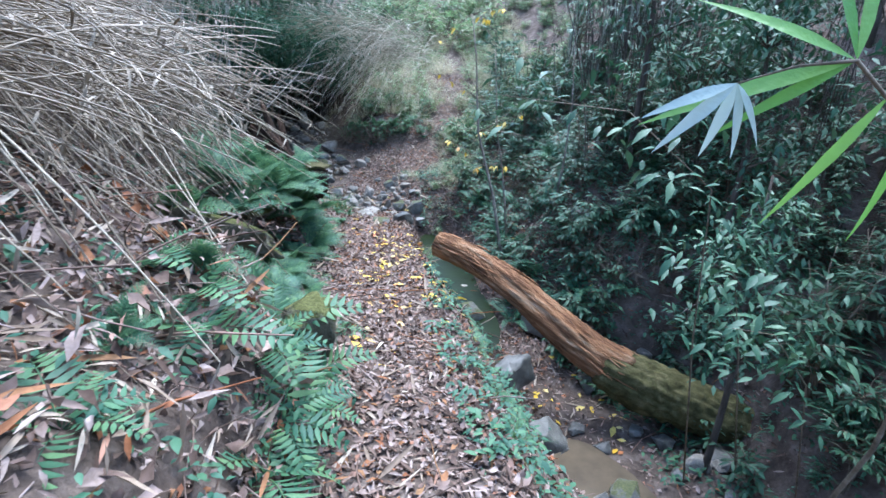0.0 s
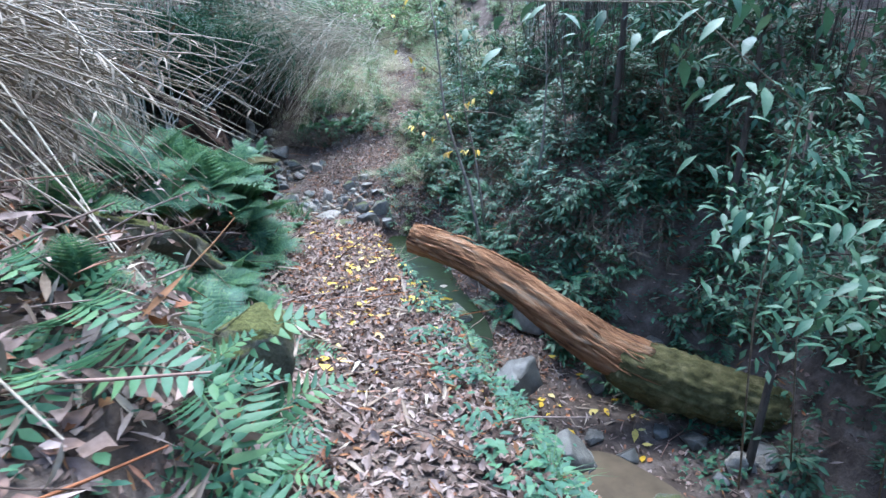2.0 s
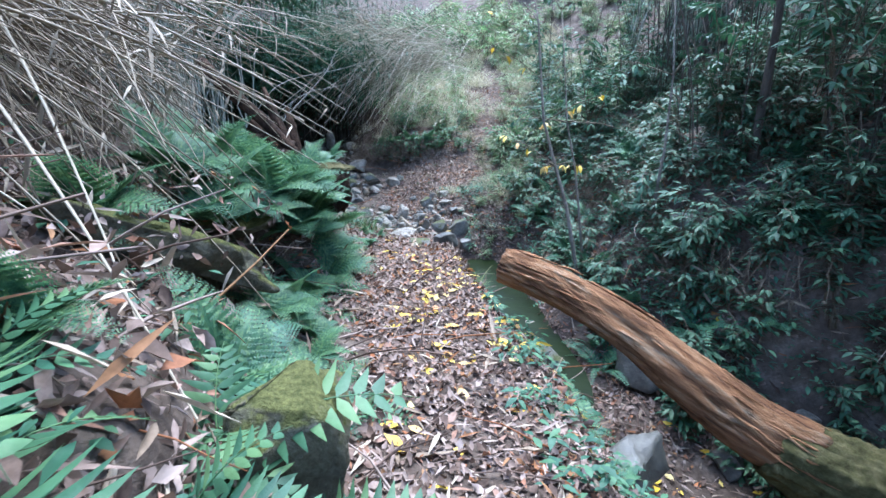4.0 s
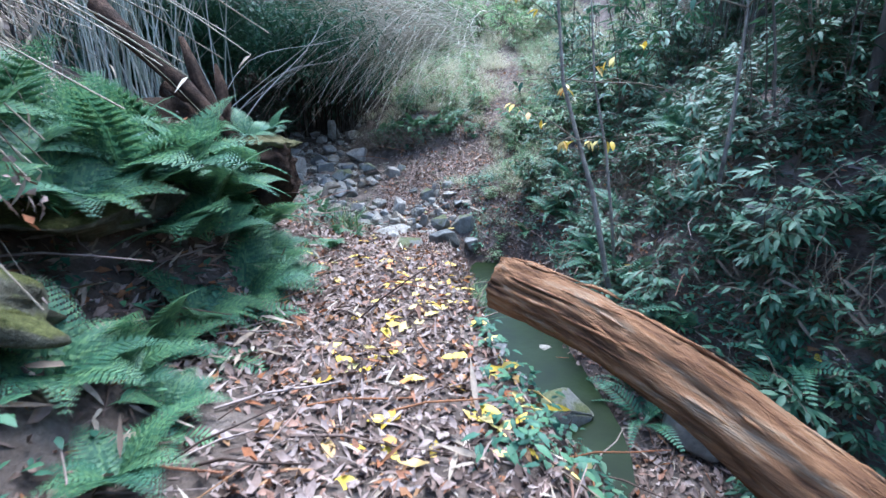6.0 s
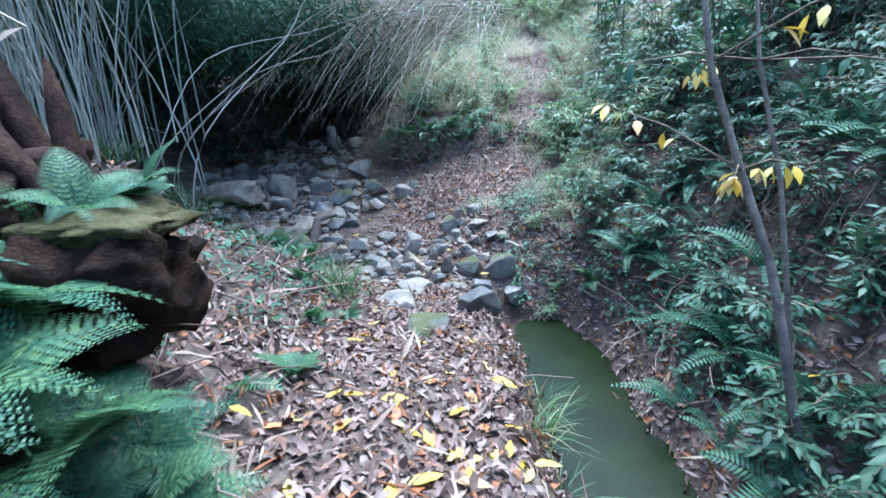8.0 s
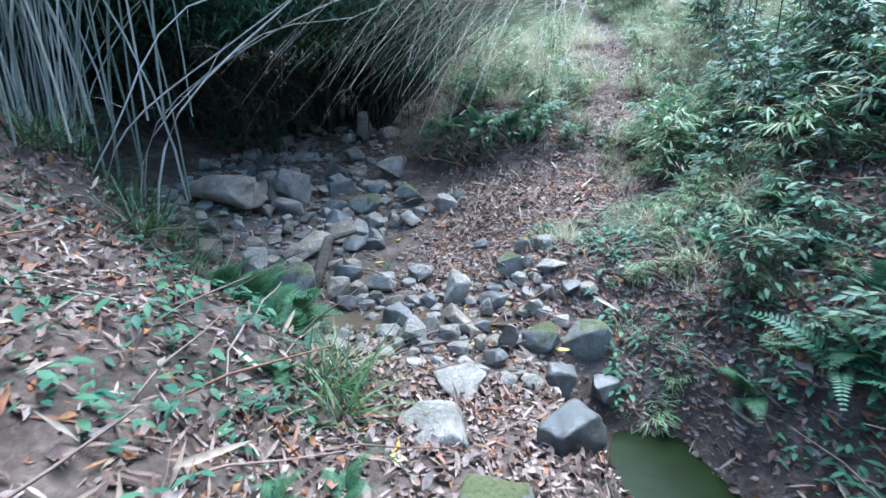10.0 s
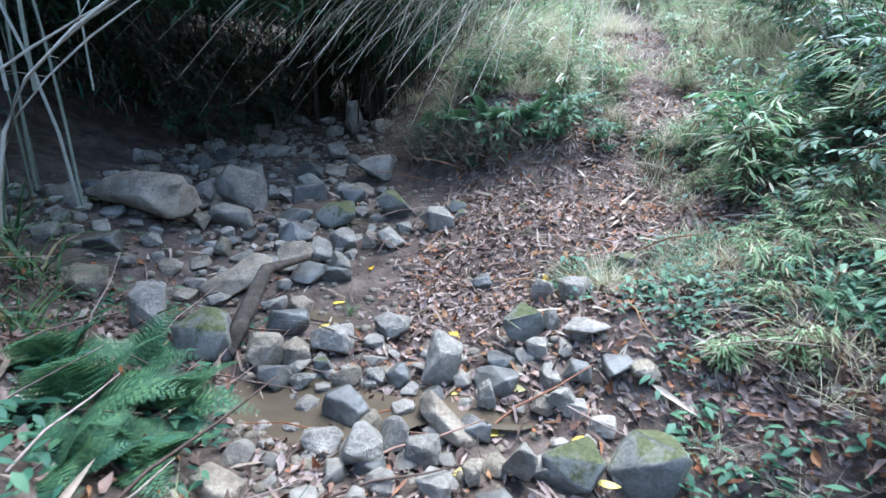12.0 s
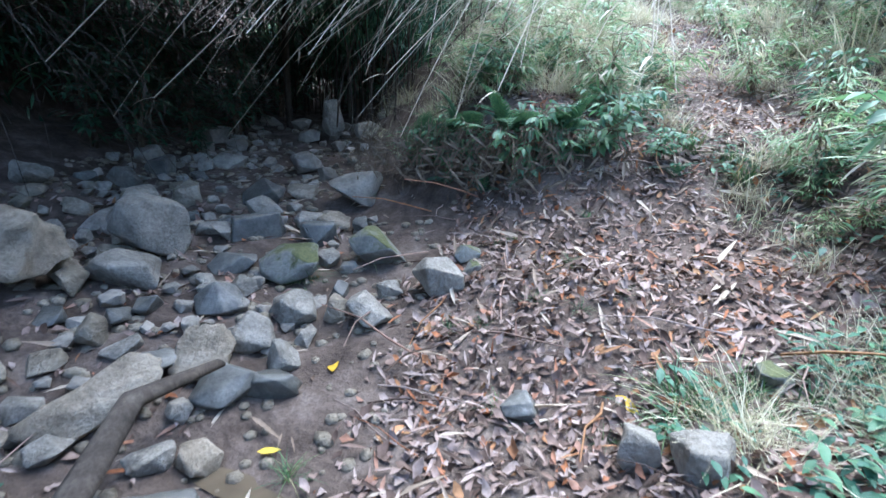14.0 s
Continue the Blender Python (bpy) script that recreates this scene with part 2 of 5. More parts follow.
station(14, (-30, 15), (-9, 3.5), (-7, 1.1), (-5, .6), (-3.4, .6), (-2.4, 1.4), (-1, 2.3), (1.4, 2.35), (3.2, 2.4), (5, 3.4), (9, 6), (30, 18))
station(22, (-30, 18), (-10, 6), (-8, 3), (-6, 2), (-4.4, 2), (-3.4, 3), (-1, 4.6), (1.4, 4.6), (3.2, 4.8), (5, 6), (9, 8.5), (30, 21))
station(70, (-30, 30), (-10, 22), (-8, 21), (-6, 20), (-4.4, 20), (-3.4, 20), (-1, 21), (1.4, 21), (3.2, 21), (5, 22), (9, 25), (30, 32))
KNOTS = np.linspace(0, 11, 67)
SX = np.array([np.interp(KNOTS, range(12), s[1]) for s in STATIONS])
SZ = np.array([np.interp(KNOTS, range(12), s[2]) for s in STATIONS])
SY = np.array([s[0] for s in STATIONS])


@lru_cache(maxsize=None)
def profile_at(k):
    y = k / 200
    i = int(np.clip(np.searchsorted(SY, y) - 1, 0, len(SY) - 2))
    f = min(max((y - SY[i]) / (SY[i + 1] - SY[i]), 0), 1)
    if abs(y) < 25:
        f = f * f * (3 - 2 * f) * 0.5 + f * 0.5
    return SX[i] * (1 - f) + SX[i + 1] * f, SZ[i] * (1 - f) + SZ[i + 1] * f


def profile(y):
    return profile_at(round(y * 200))


def lumps(x, y):
    v = Vector((x, y, 0))
    return (noise.noise(v * 1.1) * 0.10 + noise.noise(v * 3.1 + Vector((7, 2, 0))) * 0.045 + noise.noise(v * 9.0) * 0.015)


def path_mid(y):
    px, _ = profile(y)
    a, b = (KNOTS >= 4).argmax(), (KNOTS >= 5).argmax()
    if y > 6:
        a, b = (KNOTS >= 6).argmax(), (KNOTS >= 7).argmax()
    if y > 8.4:
        a, b = (KNOTS >= 7).argmax(), (KNOTS >= 8).argmax()
    return px[a], px[b]


def ground_z(x, y):
    px, pz = profile(y)
    z = float(np.interp(x, px, pz))
    a, b = path_mid(y)
    on = min(max((x - a) / 0.25, 0), 1) * min(max((b - x) / 0.25, 0), 1)
    return z + lumps(x, y) * (1 - 0.75 * on)


def steps(inner, fine, far):
    out, d = list(np.arange(inner[0], inner[1] + 1e-6, fine)), fine
    lo, hi = inner
    while hi < far:
        d *= 1.25
        hi, lo = hi + d, lo - d
        out = [lo] + out + [hi]
    return out


def build_ground():
    xs, ys = steps((-5, 6), 0.07, 120), steps((-7, 13), 0.07, 120)
    verts = [(x, y, ground_z(x, y)) for y in ys for x in xs]
    w = len(xs)
    faces = [(j * w + i, j * w + i + 1, (j + 1) * w + i + 1, (j + 1) * w + i) for j in range(len(ys) - 1) for i in range(w - 1)]
    me = bpy.data.meshes.new("ground")
    me.from_pydata(verts, [], faces)
    me.shade_smooth()
    me.materials.append(M_soil)
    return tagged(new("ground", me), "damp brown forest soil with a trodden path", "ground", kind="structure")


build_ground()


# ---------------------------------------------------------------- mesh helpers
def mesh_of(name, verts, faces, mat, smooth=True):
    me = bpy.data.meshes.new(name)
    me.from_pydata([tuple(v) for v in verts], [], faces)
    if smooth:
        me.shade_smooth()
    me.materials.append(mat)
    return me


def part(name, me, parent, label="", m=None):
    ob = new(name, me)
    ob.parent = parent
    if m is not None:
        ob.matrix_basis = m
    if label:
        ob["label"] = label
    return ob


def thing(name, label, category, group="", m=None, kind=""):
    ob = new(name)
    ob.empty_display_size = 0.1
    tagged(ob, label, category, group, kind)
    if m is not None:
        ob.matrix_basis = m
    return ob


class Soup:
    """Gathers many copies of small shapes into one mesh."""

    def __init__(self):
        self.v, self.f, self.n = [], [], 0

    def add(self, shape, m):
        v, f = shape
        a = np.array(m)
        self.v.append(v @ a[:3, :3].T + a[:3, 3])
        self.f.extend([tuple(i + self.n for i in q) for q in f])
        self.n += len(v)

    def mesh(self, name, mat, smooth=True):
        return mesh_of(name, np.concatenate(self.v).tolist(), self.f, mat, smooth)


def leaf_shape(length, width, rows=3, fold=0.25, bend=0.3, peak=0.4, wave=0.0):
    """A leaf along +x, its upper side up, folded along the midrib and bent down to the tip."""
    v, f = [(0, 0, 0)], []
    for i in range(1, rows + 1):
        u = i / (rows + 1)
        s = (u / peak) ** 0.7 if u < peak else ((1 - u) / (1 - peak)) ** 0.8
        w, z = width * 0.5 * s, -bend * length * u * u
        lift = fold * w
        v += [(u * length, w, z + lift + wave * math.sin(i * 2.1) * w), (u * length, 0, z), (u * length, -w, z + lift - wave * math.sin(i * 2.7) * w)]
    v.append((length, 0, -bend * length))
    f += [(0, 2, 1), (0, 3, 2)]
    for i in range(rows - 1):
        a = 1 + 3 * i
        f += [(a, a + 1, a + 4, a + 3), (a + 1, a + 2, a + 5, a + 4)]
    a, t = 1 + 3 * (rows - 1), len(v) - 1
    f += [(a, a + 1, t), (a + 1, a + 2, t)]
    return np.array(v, float), f


def tube_shape(points, radii, sides=5, close=True):
    """A tapered round stem along points."""
    v, f = [], []
    pts = [Vector(p) for p in points]
    for i, p in enumerate(pts):
        d = (pts[min(i + 1, len(pts) - 1)] - pts[max(i - 1, 0)]).normalized()
        a = d.cross(Vector((0.13, 0.31, 0.94)) if abs(d.z) < 0.9 else Vector((1, 0, 0))).normalized()
        b = d.cross(a)
        for k in range(sides):
            t = 2 * math.pi * k / sides
            v.append(p + (a * math.cos(t) + b * math.sin(t)) * radii[i])
    for i in range(len(pts) - 1):
        for k in range(sides):
            l = (k + 1) % sides
            f.append((i * sides + k, i * sides + l, (i + 1) * sides + l, (i + 1) * sides + k))
    if close:
        f += [tuple(range(sides - 1, -1, -1)), tuple(range((len(pts) - 1) * sides, len(pts) * sides))]
    return np.array([tuple(p) for p in v], float), f


def place(x, y, z, yaw=0, pitch=0, roll=0, s=1.0):
    return Matrix.Translation((x, y, z)) @ Euler((roll, pitch, yaw)).to_matrix().to_4x4() @ Matrix.Diagonal((s, s, s, 1))


def aim(p, d, up=(0, 0, 1), s=1.0):
    """A pose whose +x points along d and whose +z leans to up."""
    d = Vector(d).normalized()
    y = Vector(up).cross(d)
    if y.length < 1e-4:
        y = Vector((0, 1, 0))
    y.normalize()
    z = d.cross(y)
    m = Matrix((d, y, z)).transposed().to_4x4()
    m.translation = p
    return m @ Matrix.Diagonal((s, s, s, 1))


rng = random.Random(11)


def normal_at(x, y):
    e = 0.12
    return Vector((ground_z(x - e, y) - ground_z(x + e, y), ground_z(x, y - e) - ground_z(x, y + e), 2 * e)).normalized()


# ---------------------------------------------------------------- stones
def stone_mesh(name, size, seed, mat, cuts=15, level=3, soft=0.06):
    """A broken stone: the hull of a few corners, its edges worn round, its faces slightly uneven."""
    r = random.Random(seed)
    bm = bmesh.new()
    for _ in range(cuts):
        p = Vector((r.gauss(0, 1), r.gauss(0, 1), r.gauss(0, 1))).normalized()
        p = Vector([math.copysign(abs(c) ** 0.75, c) for c in p])
        bm.verts.new(p * r.uniform(0.85, 1.05))
    bmesh.ops.convex_hull(bm, input=bm.verts)
    bmesh.ops.delete(bm, geom=[v for v in bm.verts if not v.link_faces], context="VERTS")
    bmesh.ops.dissolve_limit(bm, angle_limit=0.22, verts=bm.verts, edges=bm.edges)
    bmesh.ops.bevel(bm, geom=bm.edges[:], offset=0.08, segments=2, profile=0.6, affect="EDGES")
    for v in bm.verts:
        if v.co.length > 1.12:
            v.co *= 1.12 / v.co.length
    bmesh.ops.triangulate(bm, faces=bm.faces)
    for _ in range(level - 1):
        bmesh.ops.subdivide_edges(bm, edges=[e for e in bm.edges if e.calc_length() > 0.22], cuts=1)
        bmesh.ops.triangulate(bm, faces=bm.faces)
    off = Vector((r.uniform(0, 50), r.uniform(0, 50), r.uniform(0, 50)))
    for v in bm.verts:
        p = v.co * (1 + noise.noise(v.co * 1.8 + off) * soft * 1.5 + noise.noise(v.co * 6 + off) * soft * 0.6)
        v.co = Vector((p.x * size[0], p.y * size[1], p.z * size[2])) * 0.5
    bmesh.ops.recalc_face_normals(bm, faces=bm.faces)
    me = bpy.data.meshes.new(name)
    bm.to_mesh(me)
    bm.free()
    me.shade_smooth()
    me.materials.append(mat)
    return me


def stone(x, y, size, mat, label, yaw=0.0, tilt=0.0, lean=0.0, sink=0.3, name="rock", group="stream stones", seed=None, z=None, level=3, soft=0.06):
    seed = seed if seed is not None else int(abs(x * 131 + y * 977) * 10)
    me = stone_mesh(name, size, seed, mat, level=level, soft=soft)
    ob = new(name, me)
    zz = ground_z(x, y) + size[2] * 0.5 * (1 - 2 * sink) if z is None else z
    ob.matrix_basis = place(x, y, zz, radians(yaw), radians(tilt), radians(lean))
    return tagged(ob, label, "rock", group)


G, T, W, K = M_stone, M_stone_tan, M_stone_wet, M_stone_moss
# stream stones that stand out, upstream to downstream
stone(-3.0, 11.3, (.4, .34, .75), G, "upright grey stone at the stream's edge", 40, 5, 0, .15)
stone(-3.2, 6.1, (1.15, .62, .5), T, "large flat tan boulder overhanging the stream", -6, 4, 6, .1, soft=.12)
stone(-2.83, 6.3, (.23, .2, .23), T, "small tan stone beside the pointed boulder", 0, 0, 0, .15)
stone(-2.64, 6.8, (.56, .44, .56), G, "tall grey pointed boulder in the stream bed", 20, 0, 0, .12)
stone(-1.70, 8.4, (.55, .45, .38), G, "broad grey boulder in the stream bed", 20, -12, 0, .15)
stone(-1.76, 7.85, (.4, .3, .2), T, "flat tan stone in the stream bed", 10, 0, 0, .2)
stone(-2.31, 7.6, (.24, .2, .18), G, "small grey stone in the stream bed", 30, 0, 0, .2)
stone(-2.44, 7.3, (.27, .2, .18), G, "grey stone by the pointed boulder", -20, 0, 0, .2)
stone(-1.71, 6.98, (.46, .4, .3), K, "mossy hummock stone with dead leaves", 15, 0, 0, .25)
stone(-1.17, 7.25, (.46, .4, .34), K, "mossy hummock stone in the stream", -15, 0, 0, .25)
stone(-.65, 6.78, (.4, .28, .26), G, "pale grey stone beside the path", 30, 12, 8, .12)
stone(-.5, 7.12, (.2, .18, .15), K, "small greenish stone beside the path", 0, 0, 0, .2)
stone(-.46, 6.95, (.17, .15, .12), K, "low greenish cobble beside the path", 50, 0, 0, .2)
stone(-1.0, 6.46, (.31, .26, .23), G, "grey rounded stone among cobbles", -10, 0, 0, .15)
stone(-1.23, 6.5, (.17, .19, .19), T, "tan cobble among grey stones", 0, 0, 0, .15)
stone(-.95, 6.72, (.2, .17, .16), G, "grey cobble behind the rounded stone", 0, 0, 0, .2)
stone(-1.48, 6.46, (.34, .28, .25), G, "grey-green rounded stone in the stream", 40, 6, 0, .15)
stone(-1.9, 6.38, (.32, .27, .23), W, "dark grey stone in the stream", 20, 0, 0, .2)
stone(-2.1, 6.54, (.17, .15, .15), G, "small blue-grey stone in the stream", 0, 8, 0, .2)
stone(-1.55, 6.1, (.29, .25, .24), G, "upright grey-green cobble at the pool", 0, 0, 0, .15)
stone(-1.31, 5.82, (.34, .27, .2), W, "dark flat wet stone at the pool's edge", 10, 0, 0, .3)
stone(-1.92, 5.45, (.68, .27, .27), T, "long pale tan rock slab lying in the stream", 48, -12, 0, .1, soft=.1)
stone(-1.66, 5.8, (.34, .3, .3), T, "rough tan stone beside the long slab", 10, 0, 0, .1, soft=.14)
stone(-2.08, 4.7, (.3, .24, .42), G, "pale rounded upright stone", 10, 8, 0, .15)
stone(-2.64, 4.84, (.28, .24, .28), T, "tan stone half under the bank", 0, 0, 0, .15)
stone(-2.32, 5.87, (.2, .18, .2), T, "small tan cobble behind the slab", 0, 0, 0, .15)
stone(-1.63, 4.6, (.42, .36, .34), K, "large dark mossy boulder by the pool", 0, 0, 0, .15)
stone(-1.33, 5.03, (.3, .25, .22), W, "dark wet rounded stone under the slab", 25, 0, 0, .2)
stone(-.97, 4.92, (.36, .26, .24), G, "blue-grey angular block in the stream", -6, 4, 5, .12)
stone(-1.28, 4.64, (.3, .26, .27), T, "tan lumpy stone in the stream", 20, 0, 0, .15)
stone(-1.13, 4.7, (.22, .2, .22), T, "tan broken stone in the stream", 60, 0, 0, .15)
stone(-1.17, 4.5, (.29, .22, .2), W, "dark wet stone in the shallow water", 10, 0, 0, .2)
stone(-1.0, 4.51, (.15, .12, .16), G, "small pale stone in the crossing", 40, 6, 0, .15)
stone(-.91, 4.64, (.17, .15, .15), K, "small grey-green stone in the crossing", 0, 0, 0, .15)
stone(-.78, 4.6, (.2, .16, .16), T, "small rounded pale stone", 0, 0, 0, .15)
stone(-.61, 4.62, (.15, .13, .15), G, "small grey stone in the crossing", 20, 0, 0, .15)
stone(-.47, 4.65, (.18, .15, .17), W, "small dark stone in the crossing", 15, 0, 0, .15)
stone(-.64, 5.08, (.3, .24, .2), G, "pale flat-topped stone in the crossing", 0, 6, 0, .15)
stone(-.65, 4.32, (.33, .26, .23), W, "dark-sided block with a flat top", 5, 4, 4, .12)
stone(-.48, 3.98, (.25, .22, .25), G, "pale blue-grey stone in the pile", 30, 0, 8, .12)
stone(-.38, 4.13, (.17, .15, .23), G, "upright grey stone in the pile", 0, 10, 0, .12)
stone(-.21, 4.1, (.22, .19, .19), G, "blue-white stone at the front of the pile", 70, 0, 0, .12)
stone(-.12, 4.34, (.45, .22, .22), T, "long pale stone wedged in the crossing", -30, 14, 0, .1)
stone(-.24, 4.72, (.27, .22, .38), G, "grey pointed stone standing in the crossing", 15, 12, -6, .12)
stone(.22, 4.98, (.27, .25, .27), K, "dark round moss-covered stone", 0, 0, 0, .12)
stone(.3, 4.87, (.16, .14, .15), G, "small grey stone by the mossy one", 0, 0, 0, .15)
stone(.38, 5.05, (.13, .12, .17), G, "small grey upright stone in the pile", 0, 10, 0, .15)
stone(.33, 5.48, (.22, .18, .22), G, "blue-grey block at the path's edge", -20, 0, 0, .15)
stone(.54, 5.42, (.26, .23, .2), G, "grey angular stone at the path's edge", 20, 0, 8, .15)
stone(.95, 5.92, (.2, .17, .13), K, "low greenish stone at the path's edge", 20, 0, 0, .2)
stone(.6, 5.0, (.35, .18, .12), G, "flat pale stone lying across the path's edge", 4, 4, 0, .15)
stone(.08, 4.67, (.28, .22, .17), W, "flat wet stone strewn with leaves", 0, 0, 0, .2)
stone(.37, 4.66, (.16, .14, .16), G, "grey cobble in the pile", 30, 6, 0, .15)
stone(.05, 4.54, (.13, .12, .2), G, "narrow grey stone in the pile", 0, 0, 10, .15)
stone(.43, 4.52, (.17, .15, .19), G, "blue-grey stone at the top of the trickle", 50, 0, 0, .15)
stone(.24, 4.05, (.18, .15, .36), G, "narrow pale stone leaning in the pile", 0, 16, 12, .12)
stone(.48, 4.16, (.34, .28, .3), K, "mossy stone stacked beside the pool", -15, 0, 0, .22)
stone(.03, 4.0, (.12, .1, .16), T, "small tan stone in the pile", 0, 0, 0, .15)
stone(.84, 4.26, (.38, .32, .4), K, "greenish mossy block above the pool", 12, 0, 0, .28)
stone(-.69, 4.04, (.22, .18, .15), G, "grey stone at the front of the pile", 10, 8, 0, .2)
stone(.87, 4.77, (.2, .17, .13), T, "tan stone under leaves at the path's edge", 0, 0, 0, .2)
stone(-.1, 5.8, (.2, .16, .14), W, "brown cobble in the leaf litter", 0, 0, 0, .25)
stone(.62, 3.86, (.3, .26, .3), W, "dark red-brown stone in the fall", 20, 0, 0, .25)
stone(.95, 3.98, (.25, .22, .26), W, "dark wet stone below the mossy block", 0, 0, 0, .2)
stone(-.12, 2.75, (.5, .42, .16), G, "flat grey stepping stone sunk in the path", 10, 0, 0, .3)
stone(-.05, 3.3, (.46, .36, .16), G, "flat grey stone sunk in the path", 40, 0, 0, .3)
stone(.2, 2.15, (.42, .6, .14), K, "flat green-grey stone sunk in the path", 0, 0, 0, .32)
stone(.62, 3.0, (.5, .36, .3), W, "dark brown wet boulder at the pool's lip", 50, 8, 10, .35)
stone(1.85, -1.9, (1.1, .6, .6), W, "dark wet ledge of rock under the path's edge", 55, 0, 0, .42, soft=.14)
stone(2.1, -2.75, (.6, .4, .4), W, "dark wet rock beside the gully pool", 20, 0, 0, .3)
# more of the pile, scattered between the large ones
prng = random.Random(5)
cobbles = []
rubble = Soup()
chips = []
for k in range(10):
    me = stone_mesh('cobble', (1, .9, .7), 300 + k, G, level=2)
    chips.append((np.array([v.co for v in me.vertices], float), [tuple(p.vertices) for p in me.polygons]))
    bpy.data.meshes.remove(me)
for i in range(1000):
    if i < 220:
        x, y = prng.uniform(-1.1, .75), prng.uniform(3.5, 5.0)
        s = prng.uniform(.07, .2)
    else:
        y = prng.uniform(5.2, 12) if i > 640 else prng.uniform(5.2, 8)
        x = prng.uniform(-4.2, -1.3) if y < 8 else prng.uniform(-4.6, -2.2)
        s = prng.choice([.1, .14, .14, .2, .3]) * prng.uniform(.8, 1.3)
    if not any((x - a) ** 2 + (y - b) ** 2 < (.46 * (s + c)) ** 2 for a, b, c in cobbles):
        cobbles.append((x, y, s))
        if s < .15 or y > 9:
            rubble.add(prng.choice(chips), place(x, y, ground_z(x, y) + s * .2, prng.uniform(0, 6), prng.uniform(-.3, .3), 0, s * 1.15))
            continue
        mat = prng.choice([G, W, T, W, G])
        lab = {G: "grey cobble in the stream bed", T: "tan cobble in the stream bed", W: "dark wet cobble in the stream bed"}[mat]
        stone(x, y, (s * prng.uniform(.9, 1.4), s, s * prng.uniform(.6, .95)), mat, lab, prng.uniform(0, 360), prng.uniform(-15, 15), 0, .25, level=2)
for i in range(34):
    x, y = prng.uniform(2.5, 4.4), prng.uniform(-3.6, -.6)
    if i > 22:
        x, y = prng.uniform(1.1, 1.9), prng.uniform(-.6, 1.2)
    s = prng.uniform(.14, .34)
    stone(x, y, (s * 1.2, s, s * .8), prng.choice([W, W, G, K]), "dark damp stone in the gully", prng.uniform(0, 360), 0, 0, .25, level=2)
tagged(new("cobbles", rubble.mesh("cobbles", M_rubble)), "small grey and tan cobbles covering the stream bed", "cobbles", kind="stuff")
# pebbles, past counting
peb = Soup()
ico = bmesh.new()
bmesh.ops.create_icosphere(ico, subdivisions=1, radius=1)
ball = (np.array([v.co for v in ico.verts], float), [tuple(v.index for v in f.verts) for f in ico.faces])
ico.free()
for i in range(1500):
    y = prng.uniform(3.4, 11)
    x = prng.uniform(-1.4, .8) if y < 5 else prng.uniform(-4.3, -.7) if y < 8 else prng.uniform(-4.6, -2)
    s = prng.uniform(.012, .045)
    peb.add(ball, place(x, y, ground_z(x, y), prng.uniform(0, 6)) @ Matrix.Diagonal((s * prng.uniform(.8, 1.6), s, s * .7, 1)))
tagged(new("gravel", peb.mesh("gravel", M_stone_tan)), "grey and tan gravel in the stream bed", "gravel", kind="stuff")


# bank rocks on the near side
stone(.12, -3.6, (.56, .5, .48), M_mossrock, "mossy square rock beside the path", 20, 0, 0, .12, name="boulder", group="bank boulders", seed=31, level=4, z=.7, soft=.13)
stone(-.82, -2.5, (1.5, .6, .36), M_mossrock, "long mossy slab slanting down the bank", 59, 27, 0, .0, name="boulder", group="bank boulders", seed=12, level=4, z=1.0, soft=.2)
stone(-1.3, -.95, (1.5, 1.75, .5), M_mossrock, "overhanging mossy ledge stone above a hollow", 10, -4, 0, .0, name="boulder", group="bank boulders", seed=9, level=4, z=.82, soft=.2)
stone(-1.6, .65, (1.3, 1.4, .7), M_earth, "dark root-bound lump of earth in the bank", 30, 0, 0, .3, name="earth_mound", group="bank boulders", seed=19, level=5, soft=.28)
stone(2.7, -.1, (.7, .6, .5), W, "dark rock in the gully bank", 30, 0, 0, .2, name="boulder", group="bank boulders", seed=4, level=4)
stone(3.3, .5, (.5, .45, .4), W, "dark mossy rock in the gully bank", 0, 0, 0, .3, name="boulder", group="bank boulders", seed=7, level=4)
stone(1.55, -.25, (.8, .5, .5), K, "green mossy rock at the pool's end", 15, 0, 0, .2, name="boulder", group="bank boulders", seed=17, level=4)


# ---------------------------------------------------------------- water
def pool(name, label, z, outline, mat):
    """A still sheet of water with a softly wandering edge through the outline."""
    n, v = len(outline), []
    for i in range(n):
        p0, p1, p2, p3 = (Vector(outline[(i + k) % n]) for k in (-1, 0, 1, 2))
        for u in (0, .2, .4, .6, .8):
            q = .5 * (2 * p1 + (p2 - p0) * u + (2 * p0 - 5 * p1 + 4 * p2 - p3) * u * u + (3 * p1 - p0 - 3 * p2 + p3) * u ** 3)
            v.append((q.x + .03 * noise.noise(Vector((q.x * 6, q.y * 6, 1))), q.y + .03 * noise.noise(Vector((q.x * 6, q.y * 6, 5))), z))
    me = mesh_of(name, v, [tuple(range(len(v)))], mat, False)
    return tagged(new(name, me), label, "water", kind="structure")


pool("water", "still green pool below the path", -.98, [(1.02, -.8), (2.0, -.8), (1.95, 1), (1.85, 3), (1.5, 4.05), (1.05, 3.9), (.9, 3), (1.0, 1)], M_pool)
pool("water", "dark shallow pool in the gully", -1.38, [(2.1, -4.2), (2.9, -4.3), (3.3, -3.4), (2.9, -2.4), (2.4, -2.2), (2.1, -2.8)], M_shallow)
pool("water", "shallow clear stream over sand", -.455, [(-1.35, 4.0), (-.9, 3.7), (-.5, 3.9), (-.3, 4.3), (.3, 4.4), (.2, 4.75), (-.5, 4.8), (-1.2, 4.7), (-1.7, 4.9), (-1.6, 4.4)], M_shallow)
